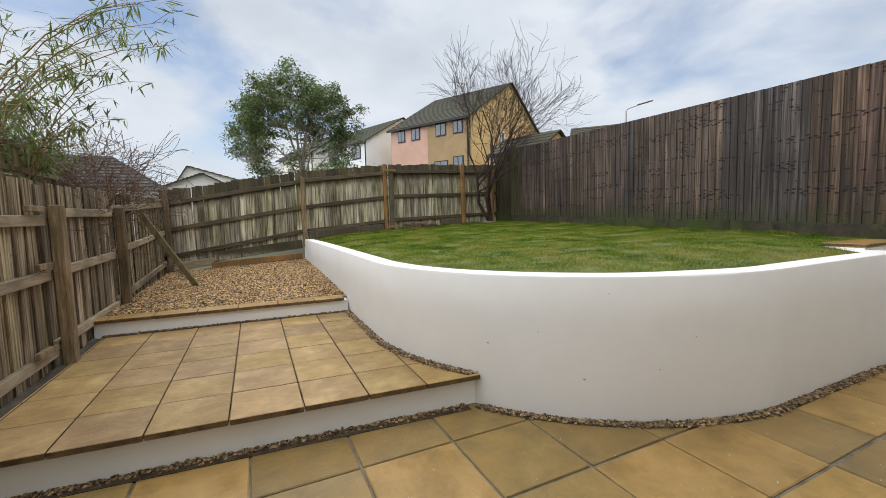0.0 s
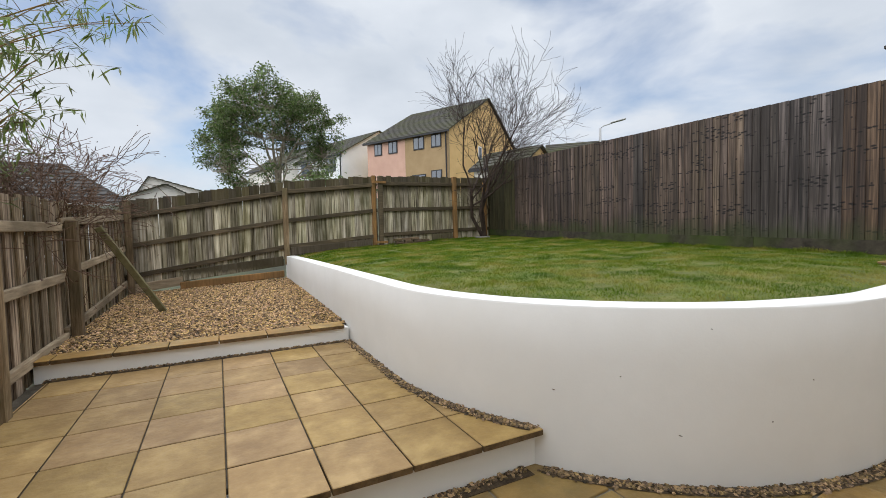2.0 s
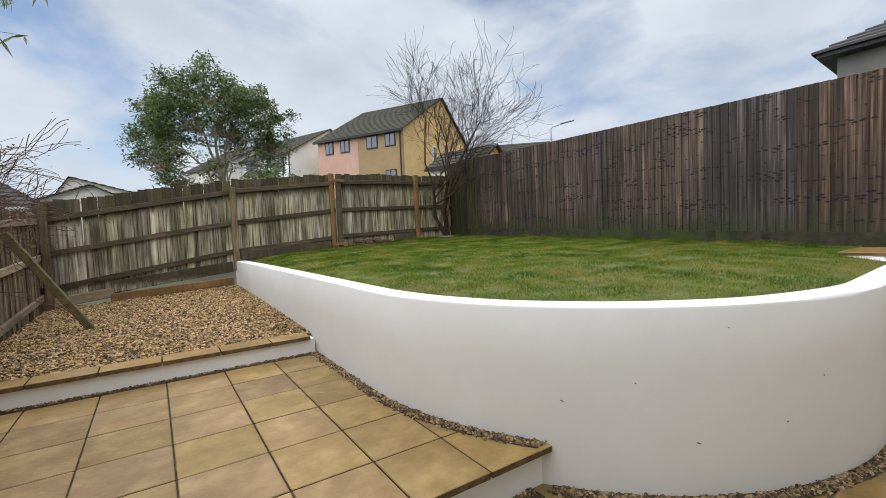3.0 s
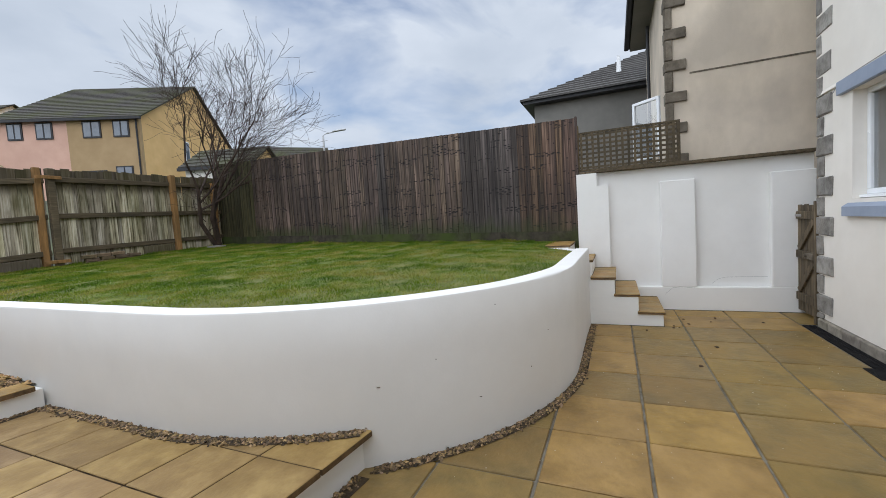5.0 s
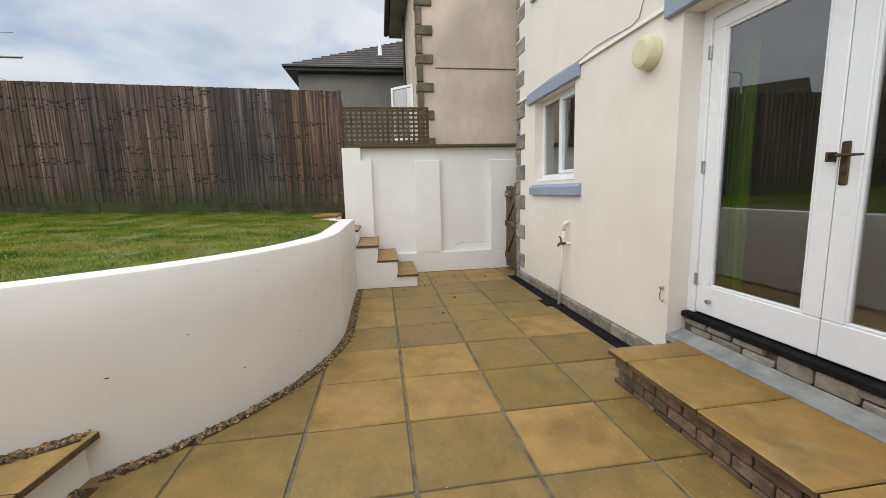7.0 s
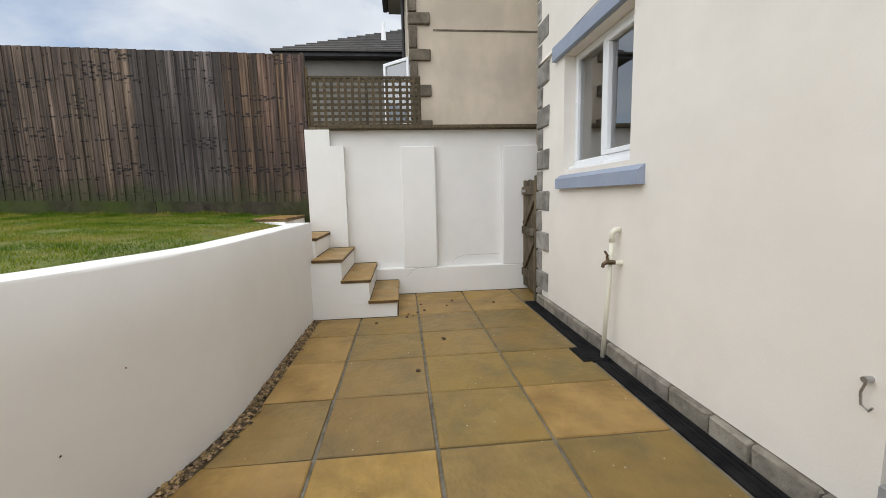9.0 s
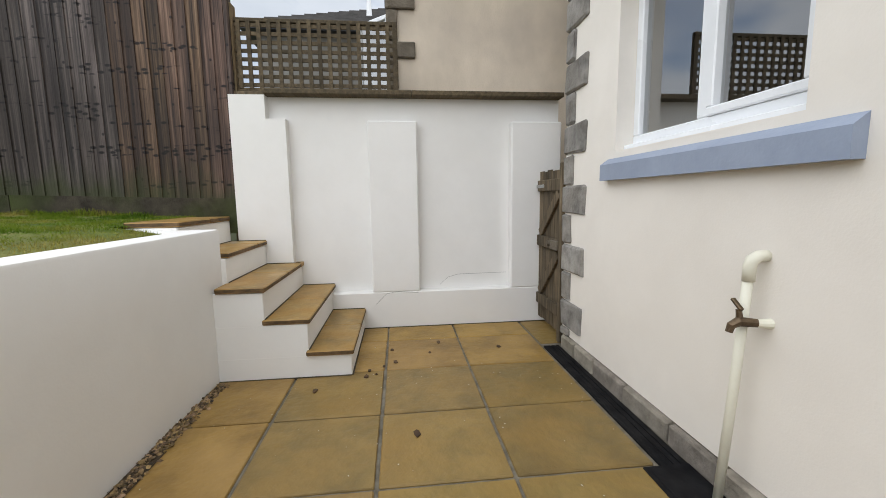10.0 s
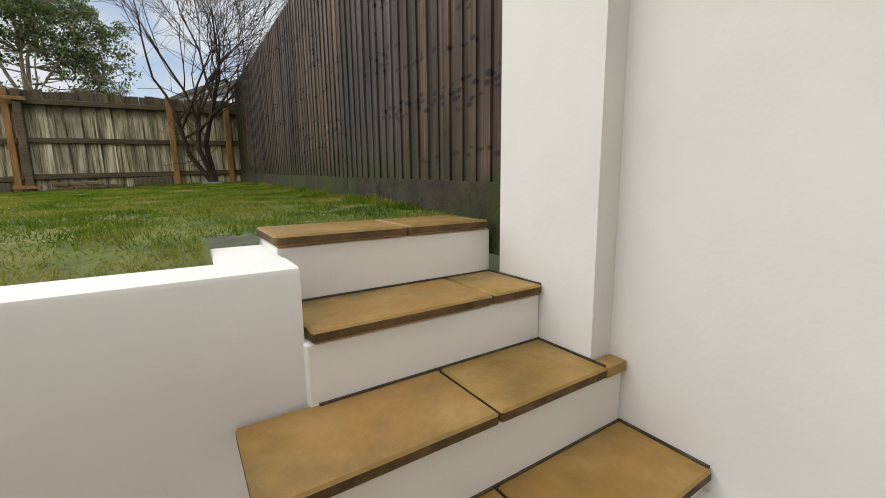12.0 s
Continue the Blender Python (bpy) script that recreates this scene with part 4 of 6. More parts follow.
solo("wall_partition_2", boxed(3.0, 3.1, -4.5, HY - HT, 0.37, 2.72), M_ROOM, "inner room wall", "wall", kind="structure")
bm = bmesh.new()
extrude_x(bm, [(-0.55, 5.35), (-5.1, 7.9), (-9.75, 5.35), (-9.75, 5.2), (-5.1, 7.72), (-0.55, 5.2)], house_x0 - 0.2, house_x1 + 0.2)
solo("roof_house", bm, M_ROOF, "dark tiled pitched roof of the house", "roof", kind="structure")


def window(name, x0, x1, z0, z1, y, mull, label, handle=True):
    w = thing(name, ((x0 + x1) / 2, y, z0), label, "window", kind="structure")
    t, d = 0.055, 0.07
    for a, b, c, e in ((x0, x1, z0, z0 + t), (x0, x1, z1 - t, z1), (x0, x0 + t, z0 + t, z1 - t), (x1 - t, x1, z0 + t, z1 - t), (mull - 0.035, mull + 0.035, z0 + t, z1 - t)):
        part("window_frame", boxed(a, b, y - d, y, c, e, 0.006), M_UPVC, w)
    for k, (a, b) in enumerate(((x0 + t, mull - 0.035), (mull + 0.035, x1 - t))):
        s = 0.04
        o = 0.012 if k == 0 else 0.0
        if k == 0:
            for aa, bb, c, e in ((a, b, z0 + t, z0 + t + s), (a, b, z1 - t - s, z1 - t), (a, a + s, z0 + t + s, z1 - t - s), (b - s, b, z0 + t + s, z1 - t - s)):
                part("sash", boxed(aa, bb, y - 0.05, y + o, c, e, 0.006), M_UPVC, w)
        g = part("pane", pane_y(a, b, y - 0.03, z0 + t, z1 - t), M_COATED, w)
        g.visible_shadow = False
    return w


win = window("window_1", VX0 + 0.02, VX1, VZ0 + 0.035, VZ1, HY - 0.11, 4.26, "white plastic two-light window, shut")
part("window_sill", boxed(VX0 + 0.01, VX1 + 0.005, HY - 0.12, HY - 0.055, VZ0 + 0.005, VZ0 + 0.035, 0.004), M_UPVC, win)
window("window_2", UX0, UX1, UZ0 + 0.03, UZ1, HY - 0.11, 4.26, "white plastic upstairs window, shut")


def stone_sill(x0, x1, z):
    bm = bmesh.new()
    extrude_x(bm, [(HY - 0.11, z - 0.165), (HY + 0.052, z - 0.165), (HY + 0.052, z - 0.068), (HY - 0.02, z - 0.016), (HY - 0.11, z - 0.012)], x0, x1)
    solo("stone_sill", bm, M_BLUEGREY, "blue-grey painted sloping window sill", "sill")


stone_sill(3.46, 4.915, VZ0 - 0.01)
stone_sill(3.385, 4.915, UZ0)
for x0, x1, z0, z1 in ((3.53, 5.05, 2.575, 2.715), (-0.1, 2.19, 2.615, 2.775), (3.53, 5.05, UZ1, UZ1 + 0.14)):
    solo("stone_lintel", boxed(x0, x1, HY - 0.12, HY + 0.045, z0, z1, 0.006), M_BLUEGREY, "blue-grey painted lintel over an opening", "lintel", "lintels")

# french doors
doors = thing("door_1", (1.1, HY - 0.15, DZ0), "white glazed double french doors, shut", "door", kind="structure")
DY = HY - 0.16
for a, b, c, e in ((DX0, DX0 + 0.06, DZ0, DZ1), (DX1 - 0.075, DX1, DZ0, DZ1), (DX0 + 0.06, DX1 - 0.075, DZ1 - 0.07, DZ1)):
    part("door_frame", boxed(a, b, DY - 0.09, DY, c, e, 0.005), M_UPVC, doors)
for x0, x1, hinge in ((1.077, DX1 - 0.078, 1), (DX0 + 0.063, 1.072, 0)):
    leaf = part("door_leaf", boxed(x0, x1, DY - 0.06, DY - 0.012, DZ0 + 0.012, DZ0 + 0.225, 0.006), M_UPVC, doors)
    for a, b, c, e in ((x0, x1, DZ1 - 0.16, DZ1 - 0.073), (x0, x0 + 0.10, DZ0 + 0.225, DZ1 - 0.16), (x1 - 0.11, x1, DZ0 + 0.225, DZ1 - 0.16)):
        part("stile", boxed(a, b, DY - 0.06, DY - 0.012, c, e, 0.006), M_UPVC, leaf)
    bead = bmesh.new()
    for a, b, c, e in ((x0 + 0.1, x1 - 0.11, DZ0 + 0.225, DZ0 + 0.243), (x0 + 0.1, x1 - 0.11, DZ1 - 0.178, DZ1 - 0.16), (x0 + 0.1, x0 + 0.118, DZ0 + 0.243, DZ1 - 0.178), (x1 - 0.128, x1 - 0.11, DZ0 + 0.243, DZ1 - 0.178)):
        box(bead, a, b, DY - 0.05, DY - 0.018, c, e, 0.004)
    part("glazing_bead", bead, M_UPVC, leaf)
    g = part("pane", pane_y(x0 + 0.1, x1 - 0.11, DY - 0.035, DZ0 + 0.225, DZ1 - 0.16), M_GLASS, leaf)
    g.visible_shadow = False
for z in (DZ0 + 0.22, DZ0 + 1.05, DZ1 - 0.34):
    part("hinge", boxed(DX1 - 0.088, DX1 - 0.062, DY - 0.013, DY + 0.006, z, z + 0.09, 0.003), M_STEEL, doors)
hb = bmesh.new()
box(hb, 1.015, 1.057, DY - 0.012, DY - 0.004, 1.38, 1.60, 0.006)
tube(hb, [(1.036, DY - 0.004, 1.53), (1.036, DY + 0.045, 1.53), (1.01, DY + 0.055, 1.53), (0.91, DY + 0.06, 1.525)], [0.011, 0.010, 0.009, 0.006], 8)
tube(hb, [(1.036, DY - 0.004, 1.44), (1.036, DY - 0.001, 1.44)], 0.011, 10)
box(hb, 1.078, 1.09, DY - 0.014, DY + 0.05, 1.50, 1.55, 0.003)
part("door_handle", hb, M_BRONZE, doors, "aged brass lever handle on a long plate")
hb = bmesh.new()
tube(hb, [(1.82, DY - 0.013, DZ0 + 0.12), (1.82, DY + 0.02, DZ0 + 0.12)], [0.012, 0.016], 10)
part("door_stop", hb, M_STEEL, doors)
solo("door_sill", boxed(DX0 - 0.02, DX1 - 0.005, DY - 0.09, HY - 0.11, DZ0 - 0.045, DZ0 - 0.002, 0.006), M_BLACK, "black door threshold over the stone wall", "door sill")
for a, b, k in ((1.78, 1.95, 0),):
    cb = bmesh.new()
    nfold = 34
    vs = [[cb.verts.new((a + (b - a) * i / nfold, DY - 0.22 + 0.028 * math.sin(i * 1.75), z)) for i in range(nfold + 1)] for z in (0.5, 2.6)]
    for i in range(nfold):
        cb.faces.new((vs[0][i], vs[0][i + 1], vs[1][i + 1], vs[1][i]))
    c = solo("curtain", cb, M_CURTAIN, "lime green pleated curtain hanging behind the glass", "curtain")
    so = c.modifiers.new("thick", "SOLIDIFY")
    so.thickness = 0.004

# small things on the wall
bell = thing("alarm_box", (2.33, HY, 2.43), "faded yellow round alarm sounder on the wall", "alarm box")
bb = bmesh.new()
tube(bb, [(2.36, HY, 2.44), (2.36, HY + 0.03, 2.44), (2.36, HY + 0.034, 2.44)], [0.128, 0.128, 0.122], 32)
part("back_plate", bb, M_YELLOWCASE, bell)
bb = bmesh.new()
tube(bb, [(2.36, HY + 0.034, 2.44), (2.36, HY + 0.085, 2.44), (2.36, HY + 0.105, 2.44), (2.36, HY + 0.113, 2.44)], [0.124, 0.122, 0.112, 0.085], 32)
part("cover", bb, M_YELLOWCASE, bell)
hk = bmesh.new()
tube(hk, [(2.09, HY - 0.002, 0.60), (2.09, HY + 0.03, 0.60)], 0.012, 8)
tube(hk, [(2.085, HY + 0.022, 0.60), (2.10, HY + 0.024, 0.55), (2.098, HY + 0.02, 0.505), (2.075, HY + 0.018, 0.492), (2.062, HY + 0.02, 0.51)], 0.0045, 6)
solo("door_hook", hk, M_STEEL, "small metal cabin hook on the wall", "hook")
cb = bmesh.new()
tube(cb, [(5.2, HU + 0.008, 2.62), (5.05, HU + 0.008, 2.72), (4.2, HU + 0.008, 2.745), (3.53, HU + 0.008, 2.735), (3.2, HU + 0.008, 2.765), (2.95, HU + 0.008, 2.755), (2.62, HU + 0.008, 2.735), (2.52, HU + 0.008, 2.76), (2.46, HU + 0.008, 2.9), (2.44, HU + 0.008, 4.6)], 0.0035, 6)
solo("wall_cable", cb, M_CEMENT, "thin grey cable clipped along the wall", "cable")
pipe = thing("waste_pipe", (3.8, HY + 0.06, 0.0), "white plastic waste pipe down to the drain", "pipe")
pb = bmesh.new()
tube(pb, [(3.755, HY + 0.055, 0.94), (3.765, HY + 0.07, 0.5), (3.775, HY + 0.095, -0.01)], 0.0175, 14)
part("pipe", pb, M_IVORY, pipe, smooth=True)
pb = bmesh.new()
tube(pb, [(3.755, HY + 0.055, 0.90), (3.755, HY + 0.055, 0.955), (3.752, HY + 0.048, 0.98), (3.747, HY + 0.03, 0.993), (3.742, HY - 0.002, 0.995)], [0.021, 0.022, 0.023, 0.022, 0.021], 14)
part("elbow", pb, M_IVORY, pipe, smooth=True)
tap = thing("garden_tap", (3.78, HY, 0.75), "dark bronze outdoor tap on the wall", "tap")
tb = bmesh.new()
tube(tb, [(3.705, HY - 0.002, 0.75), (3.715, HY + 0.05, 0.752)], [0.02, 0.014], 10)
part("wall_union", tb, M_IVORY, tap)
tb = bmesh.new()
tube(tb, [(3.715, HY + 0.045, 0.752), (3.735, HY + 0.10, 0.755), (3.74, HY + 0.125, 0.74), (3.742, HY + 0.13, 0.715)], [0.016, 0.019, 0.015, 0.013], 10)
tube(tb, [(3.735, HY + 0.095, 0.755), (3.74, HY + 0.10, 0.80)], [0.013, 0.009], 8)
part("tap_body", tb, M_BRONZE, tap)
tb = bmesh.new()
beam(tb, (3.725, HY + 0.10, 0.80), (3.765, HY + 0.105, 0.835), 0.018, 0.012, bevel=0.003)
part("tap_handle", tb, M_BRONZE, tap)

# drain along the wall
drain = thing("channel_drain", (4, HY + 0.1, 0), "black slotted channel drain at the wall foot", "drain")
part("channel", boxed(1.9, 5.52, HY + 0.045, HY + 0.175, -0.08, -0.015), M_BLACK, drain)
for y0 in (HY + 0.047, HY + 0.084, HY + 0.119, HY + 0.147):
    part("grate_bar", boxed(1.9, 5.52, y0, y0 + 0.03, -0.016, 0.002, 0.003), M_BLACK, drain)
part("gully_frame", boxed(3.72, 4.0, HY + 0.046, HY + 0.27, -0.05, 0.006, 0.004), M_BLACK, drain)
part("gully_grid", boxed(3.75, 3.97, HY + 0.16, HY + 0.25, 0.004, 0.011, 0.003), M_BLACK, drain)

# brick step with slabs before the doors
bstep = thing("door_step", (1.0, -0.7, 0), "brick step with sandstone slabs before the doors", "step")
part("core", boxed(-0.4, 1.815, HY + 0.002, -0.435, -0.05, 0.195), M_MORTAR, bstep)
bmesh_b = mesh_of(box(bmesh.new(), -0.105, 0.105, -0.05, 0.05, -0.0325, 0.0325, 0.005), "brick", M_BRICK)
for r in range(3):
    z = -0.005 + r * 0.075
    n = 0
    x = 1.73 - (0.11 if r % 2 else 0)
    while x > -0.4:
        piece("brick", bmesh_b, Matrix.Translation((x, -0.465 + frng.uniform(-0.002, 0.002), z)), bstep)
        x -= 0.222
    for k in range(2):
        piece("brick", bmesh_b, Matrix.Translation((1.785, -0.60 - 0.22 * k - (0.1 if r % 2 else 0), z)) @ Matrix.Rotation(math.pi / 2, 4, "Z"), bstep)
x = 1.86
for w in (0.24, 0.60, 0.60, 0.60):
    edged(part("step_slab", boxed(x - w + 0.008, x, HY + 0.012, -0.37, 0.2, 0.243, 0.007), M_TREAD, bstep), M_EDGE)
    x -= w
solo("cement_fillet", extrude_x(bmesh.new(), [(HY - 0.13, 0.2), (HY + 0.01, 0.2), (HY + 0.01, 0.246), (HY - 0.06, 0.257), (HY - 0.13, 0.285)], -0.4, DX1 - 0.003), M_CEMENT, "pale cement fillet behind the step", "cement")

# stones under the door sill and along the plinth
plinth = thing("wall_plinth", (3.8, HY, 0), "buff stone plinth course along the wall foot", "plinth", kind="structure")
srng = random.Random(4)


def stone_block(w, h, d, material, name="stone"):
    bm = box(bmesh.new(), -w / 2, w / 2, -d / 2, d / 2, -h / 2, h / 2, min(0.012, h / 5))
    for v in bm.verts:
        v.co += Vector([srng.uniform(-0.004, 0.004) for _ in range(3)])
    return mesh_of(bm, name, material)


x = 1.93
while x < 5.5:
    w = srng.uniform(0.22, 0.42)
    w = min(w, 5.52 - x)
    piece("stone", stone_block(w - 0.01, 0.1 + 0.02, 0.05, M_PLINTH), Matrix.Translation((x + w / 2, HY + 0.008, 0.035)), plinth)
    x += w
solo("wall_plinth_backing", boxed(house_x0, house_x1, HY - HT, HY - 0.004, -0.1, 0.1), M_MORTAR, "mortar behind the plinth stones", "wall", kind="structure")
dplinth = thing("threshold_stones", (1.1, HY - 0.13, 0.28), "rough buff stones under the door sill", "stonework")
for r, z in ((0, 0.305), (1, 0.357)):
    x = DX1 - 0.03 - (0.0 if r else 0.06)
    while x > 0.2:
        big = 1.0 < x < 1.45
        w = srng.uniform(0.17, 0.3)
        if big and r == 0:
            piece("stone", stone_block(w - 0.012, 0.095, 0.05, M_PLINTH), Matrix.Translation((x - w / 2, HY - 0.15, 0.33)), dplinth)
        elif not big:
            piece("stone", stone_block(w - 0.012, 0.044, 0.05, M_PLINTH), Matrix.Translation((x - w / 2, HY - 0.15, z)), dplinth)
        x -= w

# quoins on the house corner
quoins = thing("wall_quoins", (house_x1, HY, 0), "rough grey quoin stones on the house corner", "quoins", kind="structure")
z, k = 0.09, 1
while z < 5.3:
    long = k % 2 == 0
    h = 0.075 if z < 0.1 else 0.225 if long else 0.232
    w = 0.36 + srng.uniform(-0.025, 0.015) if long else 0.14 + srng.uniform(-0.015, 0.02)
    q = box(bmesh.new(), -w / 2, w / 2, -0.04, 0.04, -h / 2 + 0.006, h / 2 - 0.006, 0.012)
    for v in q.verts:
        v.co += Vector((srng.uniform(-0.012, 0.012), srng.uniform(-0.005, 0.005), srng.uniform(-0.007, 0.007)))
    piece("quoin", mesh_of(q, "quoin", M_STONE), Matrix.Translation((house_x1 + 0.005 - w / 2, HY - 0.018, z + h / 2)), quoins)
    z, k = z + h, k + 1

# ---- side gate ----
gate = thing("side_gate", (5.85, -0.96, 0.05), "old weathered ledged and braced timber gate, shut", "gate")
GY = -0.955
for i in range(6):
    x = 5.62 + i * 0.098
    part("board", boxed(x, x + 0.094, GY - 0.045, GY - 0.027, 0.05 + srng.uniform(0, 0.02), 1.45 + srng.uniform(-0.01, 0.01), 0.003), M_GATE, gate)
for z in (0.2, 0.76, 1.27):
    part("ledge", boxed(5.6, 6.18, GY - 0.026, GY + 0.004, z, z + 0.1, 0.005), M_GATE, gate)
for z0, z1 in ((0.3, 0.76), (0.86, 1.27)):
    bm = bmesh.new()
    beam(bm, (6.12, GY - 0.012, z0 + 0.02), (5.68, GY - 0.012, z1 - 0.02), 0.028, 0.085, up=(0, 0, 1), bevel=0.004)
    part("brace", bm, M_GATE, gate)
part("hinge_stile", boxed(5.57, 5.615, GY - 0.06, GY + 0.02, 0.0, 1.49, 0.006), M_GATE, gate)
part("hinge", boxed(6.0, 6.19, GY + 0.004, GY + 0.010, 1.3, 1.33, 0.002), M_STEEL, gate)
bm = bmesh.new()
box(bm, 5.63, 5.78, GY + 0.004, GY + 0.03, 0.77, 0.85, 0.006)
tube(bm, [(5.8, GY + 0.004, 0.82), (5.8, GY + 0.05, 0.82)], [0.028, 0.02], 10)
part("latch", bm, M_DARKSTONE, gate)

# ---- neighbouring house beyond the wall ----
NX, NY, NX1, NZ = 7.0, 0.42, 11.0, 5.75
nb = thing("neighbour_house", (9, -3, 1.0), "beige rendered house with dark stone quoins", "house")
part("side_wall", boxed(NX, NX + 0.3, -8.0, NY - 0.3, 0.6, NZ), M_RENDER, nb)
for x0, x1, z0, z1 in ((NX, 8.02, 0.6, NZ), (8.76, NX1, 0.6, NZ), (8.02, 8.76, 0.6, 2.25), (8.02, 8.76, 3.62, NZ)):
    part("front_wall", boxed(x0, x1, NY - 0.3, NY, z0, z1), M_RENDER, nb)
part("far_wall", boxed(NX1 - 0.3, NX1, -8.0, NY - 0.3, 0.6, NZ), M_RENDER, nb)
part("back_wall", boxed(NX, NX1, -8.3, -8.0, 0.6, NZ), M_RENDER, nb)
part("inner_wall", boxed(NX + 0.3, NX1 - 0.3, -3.0, -2.9, 0.6, NZ), M_ROOM, nb)
part("render_joint", boxed(NX - 0.006, NX, -8.0, NY - 0.32, 3.615, 3.64), M_DARKSTONE, nb)
bm = bmesh.new()
for (a, b) in ((0, 1),):
    pts = [(NY + 0.42, NZ - 0.02), (-3.9, NZ + 2.4), (-8.7, NZ - 0.02), (-8.7, NZ - 0.16), (-3.9, NZ + 2.2), (NY + 0.42, NZ - 0.16)]
    extrude_x(bm, pts, NX - 0.15, NX1 + 0.1)
roofn = part("roof", bm, M_ROOF, nb)
part("soffit", boxed(NX - 0.1, NX1 + 0.05, NY, NY + 0.36, NZ - 0.21, NZ - 0.165), M_GREYWALL, nb)
part("gutter", boxed(NX - 0.14, NX1 + 0.08, NY + 0.38, NY + 0.49, NZ - 0.17, NZ - 0.07, 0.02), M_DARKTRIM, nb)
z, k = 2.35 - 1.6, 0
while z < NZ - 0.3:
    long = k % 2 == 0
    h = 0.17 if long else 0.32
    w = 0.29 if long else 0.10
    piece("quoin", stone_block(w, h - 0.01, 0.06, M_DARKSTONE, "quoin"), Matrix.Translation((NX - 0.012, NY + 0.012 - w / 2, z + h / 2)) @ Matrix.Rotation(math.pi / 2, 4, "Z"), nb)
    piece("quoin", stone_block(w * 0.8, h - 0.01, 0.06, M_DARKSTONE, "quoin"), Matrix.Translation((NX - 0.035 + w * 0.4, NY + 0.0, z + h / 2)), nb)
    z, k = z + h, k + 1
# open casement
nw = part("window", boxed(8.02, 8.08, NY - 0.1, NY - 0.02, 2.25, 3.62, 0.005), M_UPVC, nb)
for a, b, c, e in ((8.70, 8.76, 2.25, 3.62), (8.08, 8.70, 2.25, 2.31), (8.08, 8.70, 3.56, 3.62)):
    part("window_frame", boxed(a, b, NY - 0.1, NY - 0.02, c, e, 0.005), M_UPVC, nw)
msash = Matrix.Translation((8.08, NY, 0)) @ Matrix.Rotation(radians(47), 4, "Z")
sash = part("sash", box(bmesh.new(), 0, 0.055, -0.02, 0.03, 2.5, 3.62, 0.005, msash), M_UPVC, nw)
bm = bmesh.new()
for a, b, c, e in ((0.545, 0.60, 2.5, 3.62), (0.055, 0.545, 2.5, 2.555), (0.055, 0.545, 3.565, 3.62)):
    box(bm, a, b, -0.02, 0.03, c, e, 0.005, msash)
part("sash", bm, M_UPVC, nw)
g = part("pane", pane_y(0.055, 0.545, 0.004, 2.555, 3.565, msash), M_GLASS, nw)
g.visible_shadow = False
part("downpipe", tube(bmesh.new(), [(9.6, NY + 0.06, 5.5), (9.6, NY + 0.06, 0.9)], 0.034, 8), M_DARKTRIM, nb)


